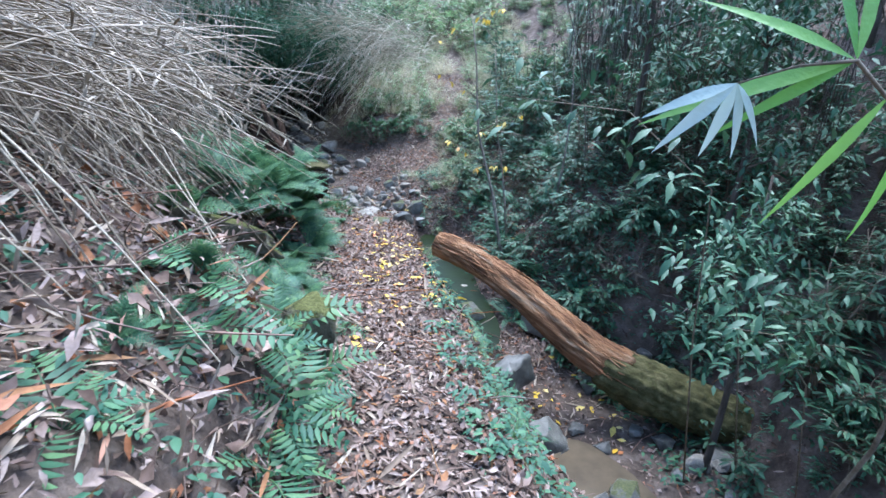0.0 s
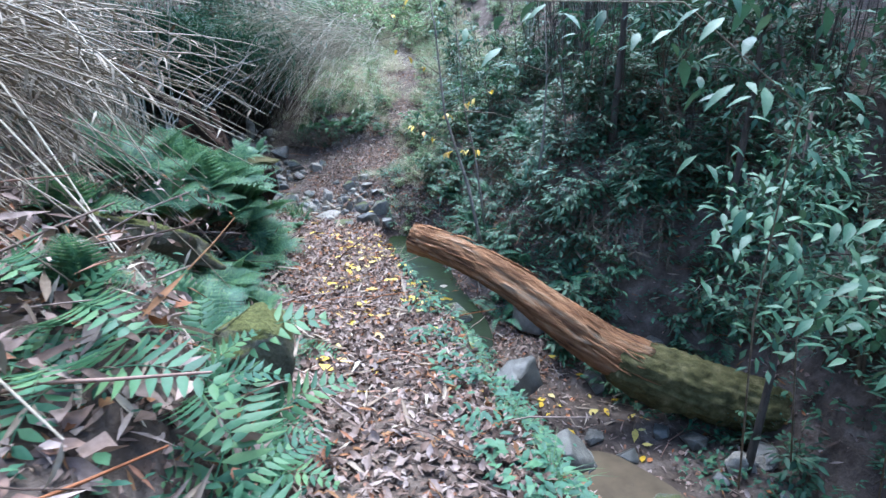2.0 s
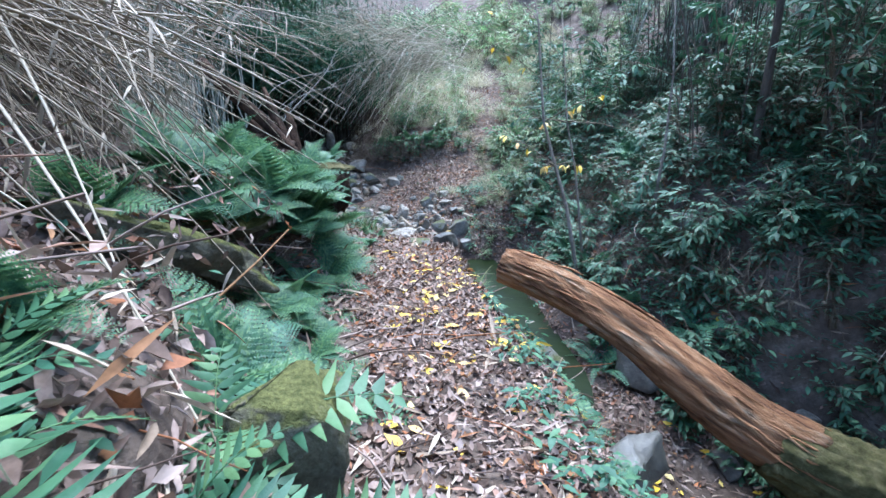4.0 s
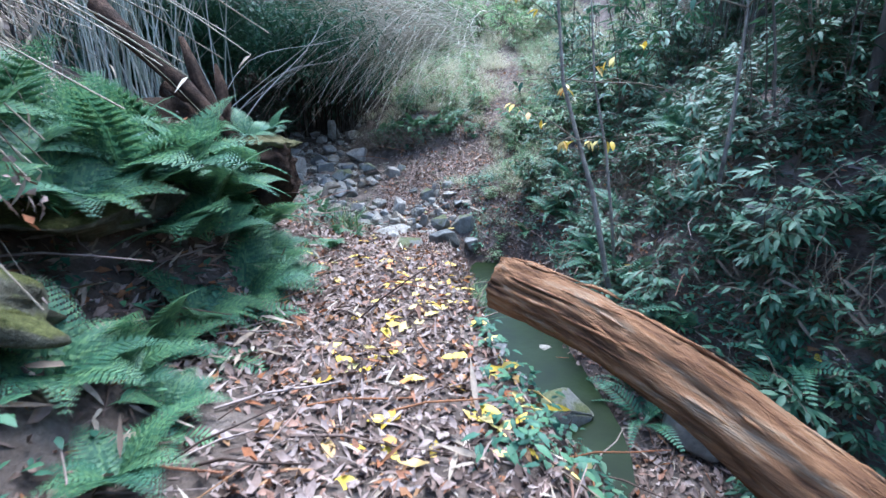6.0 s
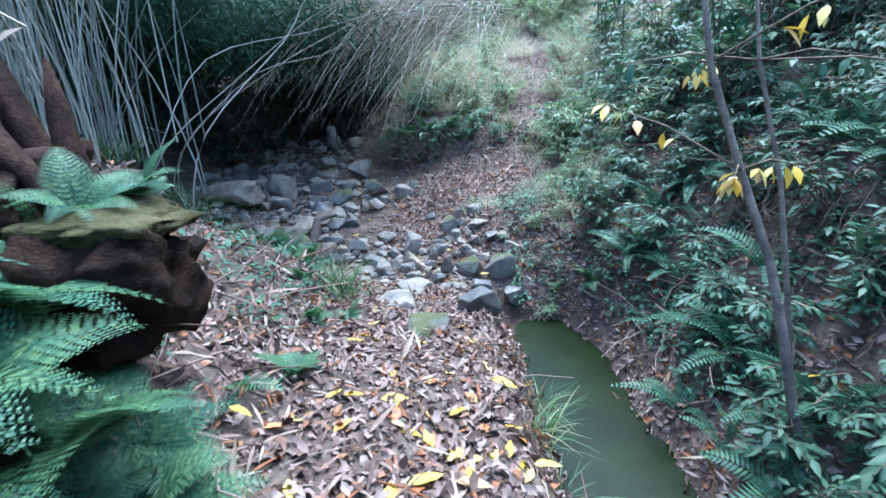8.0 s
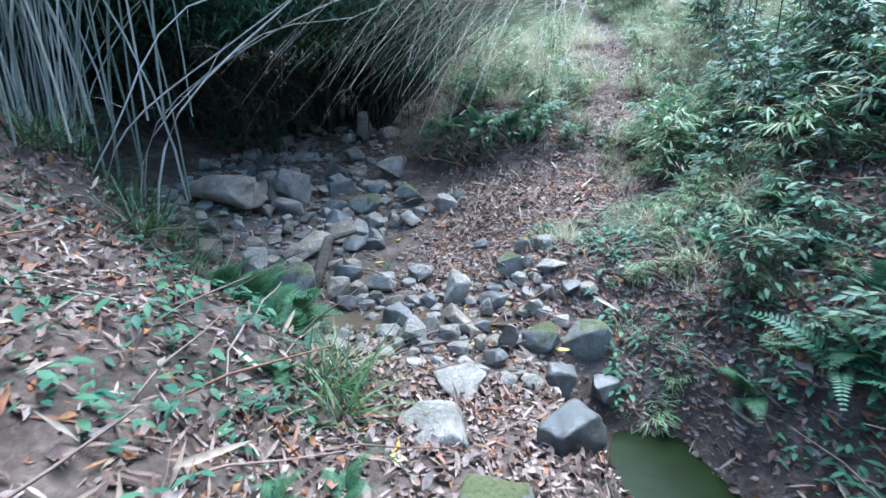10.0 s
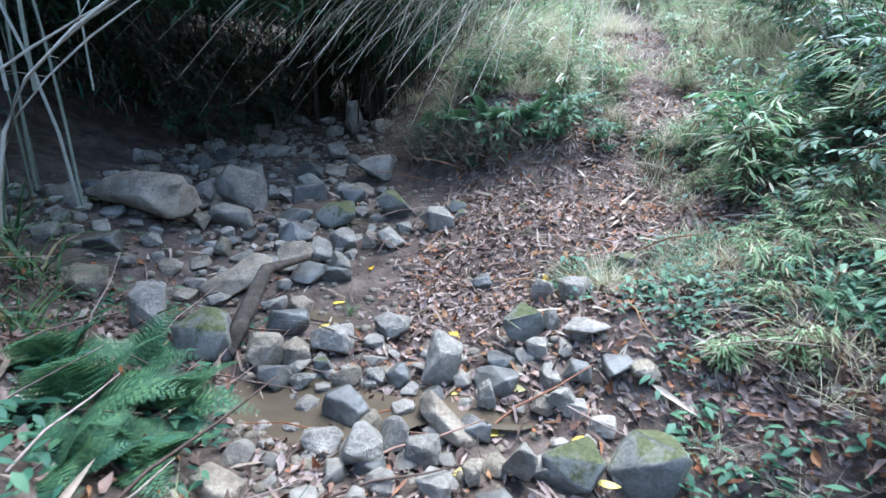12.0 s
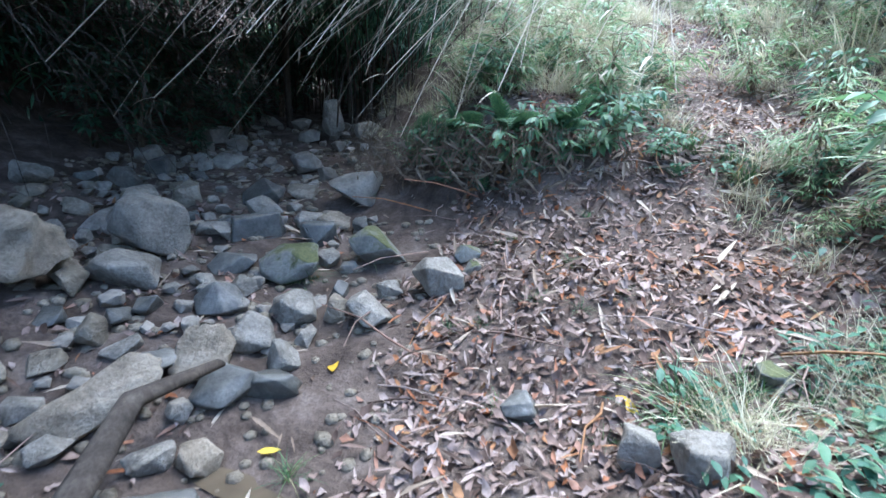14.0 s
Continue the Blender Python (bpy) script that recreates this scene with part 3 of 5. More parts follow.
pool("water", "small sandy pool among the stones", -.395, [(-1.6, 5.4), (-1.0, 5.2), (-.75, 5.7), (-1.0, 6.1), (-1.5, 5.9)], M_shallow)


# ---------------------------------------------------------------- fallen log
def fallen_log():
    line = [(1.13, -.72, .36), (1.55, -.98, .24), (2.0, -1.25, .02), (2.45, -1.48, -.3), (2.9, -1.68, -.62), (3.45, -1.82, -.88), (4.0, -1.92, -1.1), (4.6, -2.05, -1.3), (5.1, -2.2, -1.4)]
    rad = [.165, .175, .185, .205, .23, .285, .31, .3, .24]
    log = thing("fallen_log", "rotten brown fallen log, mossy where it enters the gully", "log")

    def body(i0, i1, grow, seed, sides=72, per=44):
        v, f = [], []
        n = int((i1 - i0) * per / 2) + 1
        for k in range(n):
            u = i0 + (i1 - i0) * k / (n - 1)
            a = min(int(u), len(line) - 2)
            w = u - a
            p0, p1 = Vector(line[max(a - 1, 0)]), Vector(line[a])
            p2, p3 = Vector(line[a + 1]), Vector(line[min(a + 2, len(line) - 1)])
            p = 0.5 * ((2 * p1) + (p2 - p0) * w + (2 * p0 - 5 * p1 + 4 * p2 - p3) * w * w + (3 * p1 - p0 - 3 * p2 + p3) * w ** 3)
            d = (p2 - p1).normalized()
            side = d.cross(Vector((0, 0, 1))).normalized()
            up = side.cross(d)
            r = rad[a] * (1 - w) + rad[a + 1] * w + grow
            for s in range(sides):
                t = 2 * math.pi * s / sides
                q = Vector((math.cos(t) * 1.4, math.sin(t) * 1.4, u * .55 + seed))
                h = r * (1 + .16 * noise.noise(q) + .16 * abs(noise.noise(Vector((math.cos(t) * 4.5, math.sin(t) * 4.5, u * .5 + seed)))) - .09 + (.05 if grow == 0 else .13) * noise.noise(Vector((math.cos(t) * 9, math.sin(t) * 9, u * 6))))
                split = abs(noise.noise(Vector((math.cos(t) * 3.2, math.sin(t) * 3.2, u * .35 + seed * 2)))) + .35 * abs(noise.noise(Vector((math.cos(t) * 8, math.sin(t) * 8, u * 1.1 + seed))))
                h -= r * .3 * max(0, .13 - split) / .13 * (1 if grow == 0 else .4)
                if k == 0:
                    h *= .93
                v.append(p + side * math.cos(t) * h + up * math.sin(t) * h + d * ((.05 * noise.noise(Vector((math.cos(t) * 3, math.sin(t) * 3, seed)))) if k in (0, n - 1) else 0))
        for k in range(n - 1):
            for s in range(sides):
                l = (s + 1) % sides
                f.append((k * sides + s, k * sides + l, (k + 1) * sides + l, (k + 1) * sides + s))
        f += [tuple(range(sides - 1, -1, -1)), tuple(range((n - 1) * sides, n * sides))]
        return v, f

    frame_m = aim(line[2], Vector(line[5]) - Vector(line[0]))
    back = frame_m.inverted()
    v, f = body(0, 4.6, 0, 3)
    part("rotten_wood", mesh_of("rotten_wood", [back @ p for p in v], f, M_bark), log, m=frame_m)
    v, f = body(4.2, 8, .012, 9)
    part("mossy_bark", mesh_of("mossy_bark", [back @ p for p in v], f, M_log_moss), log, "green moss-covered bark", frame_m)
    r = random.Random(4)
    for k in range(70):
        u = r.uniform(.05, 4.3)
        a = int(u)
        p, q = Vector(line[a]).lerp(Vector(line[a + 1]), u - a), (Vector(line[a + 1]) - Vector(line[a])).normalized()
        side = q.cross(Vector((0, 0, 1))).normalized()
        t = r.uniform(-.3, 3.4)
        out = side * math.cos(t) + side.cross(q) * math.sin(t)
        rr, L = (rad[a] + (rad[a + 1] - rad[a]) * (u - a)) * .99, r.uniform(.12, .5)
        w = q.cross(out)
        pts = [p + out * (rr + .012 * h) + q * L * s + w * r.uniform(-.008, .008) for s, h in ((0, -1), (.3, .6), (.7, .8), (1, r.uniform(-.8, 2)))]
        sv, sf = tube_shape(pts, [.003, r.uniform(.006, .013), r.uniform(.006, .012), .002], 5)
        part("splinter", mesh_of("splinter", [back @ Vector(x) for x in sv], sf, M_bark), log, m=frame_m)
    return log


fallen_log()


# old stump with a mossy cap
def tree_stump():
    st = thing("tree_stump", "rotten reddish stump with a mossy cap in the bank", "stump")
    x, y, z = -.63, .3, .62
    part("trunk", stone_mesh("trunk", (.6, .6, .62), 29, M_rot, level=5, soft=.3), st, m=place(x, y, z + .22, .3, .1, .1))
    part("moss_cap", stone_mesh("moss_cap", (.6, .6, .2), 3, M_log_moss, level=5, soft=.2), st, "crumbly green moss cap", place(x + .0, y, z + .44))
    for k, (a, h) in enumerate(((2.6, .8), (2.0, .65), (3.3, .5))):
        q = [Vector((x - .3, y + .25, z + .2)) + Vector((math.cos(a) * s * .12, math.sin(a) * s * .08, h * s / 3)) for s in range(5)]
        v, f = tube_shape(q, [.07, .055, .05, .04, .02], 9)
        v = [Vector(p) + Vector((1, .6, .8)) * noise.noise(Vector(p) * 11) * .04 for p in v]
        part("snag", mesh_of("snag", v, f, M_rot), st, "dark broken upright snag")
    for k in range(16):
        a = rng.uniform(1.2, 5.2)
        p = Vector((x - .35 - rng.uniform(0, .4), y + .15, z + .3))
        d = Vector((math.cos(a), math.sin(a), rng.uniform(-.1, .8)))
        q = [p + d * s * .3 + Vector((0, 0, -.05 * s * s)) + Vector((rng.uniform(-1, 1), rng.uniform(-1, 1), rng.uniform(-1, 1))) * .05 for s in range(4)]
        v, f = tube_shape(q, [.04, .03, .02, .008], 6)
        part("root", mesh_of("root", v, f, M_trunk), st)


tree_stump()


# driftwood in the stream
def driftwood(pts, radii, label, mat=M_trunk):
    v, f = tube_shape(pts, radii, 9)
    v = [Vector(p) + Vector((1, 1, 1)) * noise.noise(Vector(p) * 12) * radii[0] * .3 for p in v]
    return tagged(new("driftwood", mesh_of("driftwood", v, f, mat)), label, "driftwood")


driftwood([(-1.5, 4.55, -.36), (-1.55, 4.95, -.2), (-1.6, 5.3, -.08), (-1.45, 5.65, -.1)], [.055, .05, .045, .025], "dark wet driftwood branch leaning on the slab")


driftwood([(-2.0, .75, 2.15), (-1.7, .6, 1.9), (-1.3, .5, 1.55), (-.95, .42, 1.2), (-.75, .4, .8)], [.07, .075, .065, .06, .04], "dark rotten branch lying down the bank to the stump", M_rot)
driftwood([(-1.5, .62, 1.5), (-1.1, .75, 1.25), (-.8, .7, 1.0), (-.62, .62, .75)], [.07, .06, .05, .03], "dark broken root on the earth bank", M_rot)


# ---------------------------------------------------------------- plant kinds
def fern_frond(name, mat, length=.6, pairs=15, wide=.2, fine=True, arch=.5):
    """An arching frond: midrib and side leaflets, cut again into lobes when fine."""
    s = Soup()
    pts = [Vector((length * u, 0, length * (.75 * u - arch * 1.5 * u * u))) for u in np.linspace(0, 1, 9)]
    s.add(tube_shape(pts, [.004 * (1 - .8 * i / 8) for i in range(9)], 4), Matrix())
    for i in range(pairs):
        u = .14 + .84 * i / pairs
        p = Vector((length * u, 0, length * (.75 * u - arch * 1.5 * u * u)))
        d = Vector((1, 0, .75 - arch * 3 * u)).normalized()
        L = wide * min(1, (u / .3) ** .6) * ((1 - u) / .75 if u > .25 else 1) ** .75 + .008
        for side in (-1, 1):
            way = (d * .45 + Vector((0, side, -.12))).normalized()
            m = aim(p, way, d.cross(Vector((0, 1, 0))) * -1)
            if fine:
                n = max(3, int(L / .016))
                for k in range(n):
                    v = (k + .3) / n
                    l = L * .3 * (1 - v) ** .6 + .005
                    for sd in (-1, 1):
                        s.add((np.array([(0, 0, 0), (l * .45, l * .24, .03 * l), (l, 0, -.2 * l), (l * .45, -l * .24, .03 * l)]), [(0, 3, 2, 1)]), m @ aim((L * v, 0, -.12 * L * v * v), (.55, sd, 0)))
            else:
                s.add(leaf_shape(L, length / pairs * .72, 3, .18, .18, .3), m)
    return s.mesh(name, mat)


def fern(fronds, label, n=8, spread=1.0, lift=.2, seed=0, group="ferns", name="fern"):
    r = random.Random(seed)
    e = thing(name, label, "fern", group)
    for k in range(n):
        a = 6.283 * k / n + r.uniform(-.3, .3)
        part("frond", fronds[k % len(fronds)], e, m=place(0, 0, 0, a, -lift + r.uniform(-.35, .3), r.uniform(-.3, .3), r.uniform(.7, 1.1) * spread))
    return e


F_fine = [fern_frond("frond", M_fern, .7, 15, .22, True, .45), fern_frond("frond", M_fern_dark, .6, 14, .19, True, .62), fern_frond("frond", M_fern, .66, 14, .21, True, .7)]
F_dark = [fern_frond("frond", M_fern_dark, .6, 16, .12, False, .5), fern_frond("frond", M_fern_dark, .7, 18, .13, False, .65)]
F_broad = [fern_frond("frond", M_fern, .5, 10, .18, False, .55), fern_frond("frond", M_fern_dark, .46, 9, .17, False, .7), fern_frond("frond", M_fern, .42, 9, .16, False, .45)]


def shrub_meshes(mat, height, stems, leaf, leafw, per_stem, seed, spread=.5, leafy_from=.25, twigs=7):
    """Stems fanned from the base with leafy twigs; gives the wood and the leaves."""
    r = random.Random(seed)
    wood, leaves = Soup(), Soup()
    shapes = [leaf_shape(leaf * k, leafw * k, 2 if leaf < .16 else 3, .25, b, .42) for k, b in ((1, .2), (.85, .35), (1.1, .1))]
    for _ in range(stems):
        a, h = r.uniform(0, 6.28), height * r.uniform(.6, 1)
        out = r.uniform(.1, spread) * height
        pts = [Vector((math.cos(a) * out * u * u + r.uniform(-.03, .03), math.sin(a) * out * u * u + r.uniform(-.03, .03), h * u)) for u in np.linspace(0, 1, 7)]
        pts[0].z = -.08
        wood.add(tube_shape(pts, [.012 * (1 - .8 * i / 6) * (height / 1.2) ** .5 for i in range(7)], 4), Matrix())
        for _ in range(twigs):
            u = r.uniform(leafy_from, 1)
            i = min(int(u * 6), 5)
            p = pts[i].lerp(pts[i + 1], u * 6 - i)
            b, L = r.uniform(0, 6.28), r.uniform(.12, .32) * height ** .5
            d = Vector((math.cos(b), math.sin(b), r.uniform(-.1, .5))).normalized()
            wood.add(tube_shape([p, p + d * L * .5, p + d * L + Vector((0, 0, -.04))], [.005, .004, .002], 3, False), Matrix())
            for k in range(per_stem):
                v = (k + 1) / per_stem
                c = b + (1 if k % 2 else -1) * .9 * (1 - .7 * v) + r.uniform(-.3, .3)
                leaves.add(r.choice(shapes), aim(p + d * L * v, (math.cos(c), math.sin(c), r.uniform(-.6, .25)), (r.uniform(-.4, .4), r.uniform(-.4, .4), 1), r.uniform(.7, 1.15)))
    return wood.mesh("branchwork", M_stem), leaves.mesh("foliage", mat)


def shrub(meshes, label, category="shrub", group="undergrowth", name="shrub"):
    e = thing(name, label, category, group)
    tagged(part("branchwork", meshes[0], e), kind="stuff")
    part("foliage", meshes[1], e)
    return e


def grass_mesh(name, mat, n, length, width, spread, seed, curl=.8):
    r = random.Random(seed)
    s = Soup()
    for _ in range(n):
        a, L = r.uniform(0, 6.28), length * r.uniform(.5, 1)
        sh = leaf_shape(L, width * r.uniform(.6, 1), 3 if n < 60 else 2, .3, r.uniform(.2, curl), .3)
        s.add(sh, place(r.gauss(0, spread), r.gauss(0, spread), -.02, a, -r.uniform(.6, 1.35)))
    return s.mesh(name, mat)


def cane_mesh(name, mat, n, length, seed, spread=(.5, .5, .2), fan=.25, droop=.35, rad=.006, kinks=7):
    """Thin canes running along +x, fanned and drooping."""
    r = random.Random(seed)
    s = Soup()
    for _ in range(n):
        o = Vector((r.uniform(-1, 1) * spread[0], r.gauss(0, 1) * spread[1], r.gauss(0, 1) * spread[2]))
        a, e, L, dr = r.gauss(0, fan), r.gauss(0, fan * .6), length * r.uniform(.5, 1.1), droop * r.uniform(.3, 1.6)
        pts = [o + Vector((L * u * math.cos(a), L * u * math.sin(a) + r.uniform(-.015, .015), L * u * math.sin(e) - dr * L * u * u)) for u in np.linspace(0, 1, kinks)]
        q = rad * r.uniform(.5, 1.3)
        s.add(tube_shape(pts, [q * (1 - .7 * i / kinks) for i in range(kinks)], 3, False), Matrix())
        if r.random() < .75:
            for _ in range(r.randint(1, 4)):
                i = r.randint(2, kinks - 1)
                s.add(leaf_shape(.16, .022, 2, .3, .4), aim(pts[i], (r.uniform(-.3, 1), r.uniform(-1, 1), r.uniform(-1, .2))))
    return s.mesh(name, mat)


def upright_mesh(name, mat, n, height, seed, spread=.5, lean=.12, rad=.011):
    r = random.Random(seed)
    s = Soup()
    for _ in range(n):
        o = Vector((r.gauss(0, spread), r.gauss(0, spread), -.1))
        a, l, h = r.uniform(0, 6.28), abs(r.gauss(0, lean)), height * r.uniform(.6, 1.1)
        pts = [o + Vector((math.cos(a) * l * h * u ** 1.8, math.sin(a) * l * h * u ** 1.8, h * u)) for u in np.linspace(0, 1, 8)]
        q = rad * r.uniform(.5, 1.3)
        s.add(tube_shape(pts, [q * (1 - .5 * i / 8) for i in range(8)], 5, False), Matrix())
    return s.mesh(name, mat)


def scatter(proto, spots, s0=.8, s1=1.2, first=True, tilt=0.0):
    """Stands copies of a thing on the ground at the spots."""
    for k, (x, y, *s) in enumerate(spots):
        size = (s[0] if s else 1) * rng.uniform(s0, s1)
        m = place(x, y, ground_z(x, y) - .01, rng.uniform(0, 6.28), rng.uniform(-tilt, tilt), rng.uniform(-tilt, tilt), 1)
        if k == 0 and first:
            proto.matrix_basis = m @ Matrix.Diagonal((size, size, size, 1))
        else:
            c = copy_thing(proto, m)
            c.scale = (size, size, size)


def area(n, x0, x1, y0, y1, seed, keep=lambda x, y: True, s=1.0):
    r = random.Random(seed)
    out = []
    while len(out) < n:
        x, y = r.uniform(x0, x1), r.uniform(y0, y1)
        if keep(x, y):
            out.append((x, y, s))
    return out


def off_path(x, y):
    a, b = path_mid(y)
    if y > 6:
        w = .15 if y < 9.5 else .38
        a, b = a * (1 - w) + b * w, a * w + b * (1 - w)
    return not (a - .15 < x < b + .15)


# ferns on the near bank, then along the gully
near_fern = fern(F_fine, "lacy green fern on the bank", 9, 1, .35, 1)
scatter(near_fern, [(-.5, -.15, .9), (-.55, .05, .8), (-.2, -2.2, .8), (-.55, -2.0), (-.75, -.25, .9), (-.75, .15, .8),
                    (-.35, 1.0, .5), (-.55, 1.9, .6), (-.9, 2.7, .5), (-.35, 2.1, .4), (-.3, -3.1), (-.4, -3.9, .9), (-.5, -1.7), (-1.0, -2.7), (-.45, -4.7, .6), (-1.5, -.1), (-1.2, -.3), (-1.3, .1), (-.05, -2.7, .8), (-.3, -1.75, .6), (-1.5, 3.6, .8), (-1.2, 3.25, .7), (-1.85, 3.9, .8), (-1.4, 3.95, 1.1), (-1.55, 3.65, 1.1), (-1.2, 3.5, 1.0), (-1.75, 4.2, .9), (1.75, 3.6, .7), (2.0, 4.2, .7), (1.8, 4.8, .6), (2.2, 3.4, .7), (2.3, 4.8, .7)], .6, .9, tilt=.25)
for x, y, z, s in ((-.8, -1.45, .9, .9), (-.75, -1.1, .95, 1.0), (-.65, -.7, .9, .95), (-1.1, -1.0, 1.02, 1.0), (-1.2, -.5, 1.0, .95), (-.5, -.25, .5, .9), (-.6, -.95, .14, .8), (-.58, -1.35, .14, .75), (-.5, -.5, .12, .85), (-.45, -.1, .1, .75), (-.6, .5, 1.12, .4), (-.72, .3, 1.1, .45), (-.62, -.5, .78, 1.0), (-.72, -.15, .85, 1.0), (-.55, -.75, .6, .95), (-1.0, -.35, .98, 1.1), (-.9, -.8, .95, 1.05), (-1.05, -1.4, 1.1, 1.0), (-1.4, -.7, 1.15, 1.1), (-.75, -1.95, 1.0, .9), (-1.1, -1.8, 1.25, 1.0), (-1.1, .35, .85, .8), (-.35, 8.05, .8, .7), (-.75, 8.3, .75, .75), (.15, 8.05, .82, .6), (-1.1, 8.6, .6, .6)):
    c = copy_thing(near_fern, place(x, y, z, rng.uniform(0, 6.28), .1, .1))
    c.scale = (s, s, s)
low_fern = fern(F_broad, "low bright green fern with broad leaflets", 7, 1, .15, 2)
scatter(low_fern, [(.05, -4.1), (.2, -3.9), (-.05, -3.7), (.15, -4.5), (.25, -4.25), (-.2, -4.4), (.1, -3.2, .7), (.15, -2.6, .7), (-.2, -1.9, .6), (-.3, -1.2, .5), (-.35, -.7, .6), (-.3, -.3, .6),
                   (-.5, .7, .5), (.18, -4.8), (-.3, -5.3), (-.35, -4.1), (-.15, -3.3, .8), (-.6, -4.0), (1.55, -2.6, .4), (1.5, -2.2, .4), (1.6, -3.1, .4), (1.5, -1.9, .4), (1.62, -3.6, .4), (1.3, -2.4, .3)], .8, 1.2, tilt=.2)
dark_fern = fern(F_dark, "dark green fern on the gully bank", 7, 1, .3, 3)
scatter(dark_fern, [(2.2, .9), (2.1, 1.4), (2.5, 1.1), (2.0, 1.9, .9), (2.3, 2.3, .9), (2.6, .6), (2.4, 2.0), (3.0, 1.0), (2.1, 2.8, .8), (3.2, -.2), (4.6, -1.2), (4.9, -.6), (2.2, 3.3, .6), (4.2, -.3), (3.6, .2),
                    (1.7, -5.0, .5), (-.1, 7.9, .7), (-.5, 8.0, .8), (.3, 8.1, .7), (-.8, 8.2, .6), (1.0, 8.0, .6)] + [(3.3, -.7, .9), (3.7, -.5, .9), (4.0, -.9, .9), (3.0, -.4, .8)] + area(18, 2.1, 4.2, -.6, 4, 5, lambda x, y: ground_z(x, y) > -.7) + area(55, 2.2, 6, -2, 6, 4, lambda x, y: x > 2.2 + (2.4 if y < 0 else 0)), .5, .95, tilt=.35)

# broad-leaved undergrowth on the far slope
shrubs = [shrub(shrub_meshes(M_gloss, 1.3, 6, .13, .045, 7, 21, .5, .3, 9), "evergreen shrub with glossy dark leaves"),
          shrub(shrub_meshes(M_gloss, .8, 6, .1, .04, 6, 22, .6, .2, 7), "low evergreen shrub with dark leaves"),
          shrub(shrub_meshes(M_fern_dark, 1.7, 5, .15, .05, 8, 23, .45, .35, 10), "tall leafy shrub with drooping leaves")]


def slope(x, y):
    px, _ = profile(y)
    return x > px[(KNOTS >= 8).argmax()] + (.25 if y < 1.5 else 1.0) if y < 6 else x > px[(KNOTS >= 8).argmax()] + .4


scatter(shrubs[0], area(45, 2, 8, -4, 9, 31, slope) + [(4.7, -1.6), (4.8, -2.6, 1.2), (4.6, -3.4)], .7, 1.2, tilt=.2)
scatter(shrubs[1], area(130, 2, 7, -4, 8, 32, slope), .5, 1.0, tilt=.4)
scatter(shrubs[2], area(22, 3, 9, -4, 12, 33, slope), .7, 1.3, tilt=.2)

cover = lambda x, y: x > np.interp(7.5, KNOTS, profile(y)[0])
scatter(shrub(shrub_meshes(M_gloss, .5, 6, .085, .036, 5, 26, .7, .1, 5), "low leafy seedling plant on the bank", "plant", name="seedling_plant"), area(190, 1.7, 6.5, -4, 7, 34, cover) + area(100, 2.2, 4.8, -1.4, 4, 35, cover), .6, 1.3, tilt=.4)
gc = Soup()
crng = random.Random(8)
herb = [leaf_shape(L, L * .5, 2, .2, .25, .45) for L in (.04, .06, .08)]


def carpet(n, x0, x1, y0, y1, keep):
    for _ in range(n):
        x, y = crng.uniform(x0, x1), crng.uniform(y0, y1)
        if keep(x, y) and noise.noise(Vector((x * 1.7, y * 1.7, 3))) > -.15:
            z = ground_z(x, y)
            for k in range(crng.randint(3, 7)):
                a = crng.uniform(0, 6.28)
                gc.add(crng.choice(herb), aim((x + crng.gauss(0, .04), y + crng.gauss(0, .04), z + crng.uniform(.01, .14)), (math.cos(a), math.sin(a), crng.uniform(-.4, .3)), s=crng.uniform(.7, 1.3)))


carpet(3200, 1.7, 6, -4, 7, cover)
carpet(900, 2.6, 5, -1.7, .8, lambda x, y: ground_z(x, y) > -1.3)
carpet(1800, 1.7, 3.6, -1, 5, cover)
carpet(900, 1.0, 2.2, -6, 0, lambda x, y: np.interp(4.8, KNOTS, profile(y)[0]) < x < np.interp(6.2, KNOTS, profile(y)[0]))
carpet(900, -2, .4, -6, 1, lambda x, y: x < np.interp(4.1, KNOTS, profile(y)[0]))
carpet(500, -3, -.5, 1, 5, lambda x, y: x < np.interp(4.0, KNOTS, profile(y)[0]))
carpet(700, .4, 2.5, 5, 10, off_path)
carpet(500, .95, 2.4, 3.9, 6.2, lambda x, y: True)
tagged(new("ground_cover", gc.mesh("ground_cover", M_fern_dark)), "small green herbs and ivy creeping over the banks", "ground cover", kind="stuff")

# bamboo grass on the slope by the upper path
sasa = shrub(shrub_meshes(M_sasa, .75, 8, .2, .026, 5, 41, .6, .3, 5), "bamboo grass with long pale green leaves", "bamboo grass", name="bamboo_grass")
up = lambda x, y: off_path(x, y) and x > .9
scatter(sasa, area(46, 1.7, 5, 5, 12, 42, up) + area(24, 1.3, 2.8, 3.5, 5.8, 56, s=.55) + area(16, 1.6, 3.4, 5.6, 9, 58, up, .55) + area(70, -1.5, 1.2, 8.6, 18, 43, off_path) + area(120, 2.5, 8, 10, 20, 44, off_path) + area(40, -1, 4, 15, 21, 48) + area(110, -7, 9, 17, 27, 50, s=2.6), .5, 1.05, tilt=.3)
straw = tagged(new("dry_grass_tuft", grass_mesh("dry_grass_tuft", M_straw, 70, .5, .008, .1, 3, .9)), "tuft of pale dry grass", "grass", "grass tufts", kind="stuff")
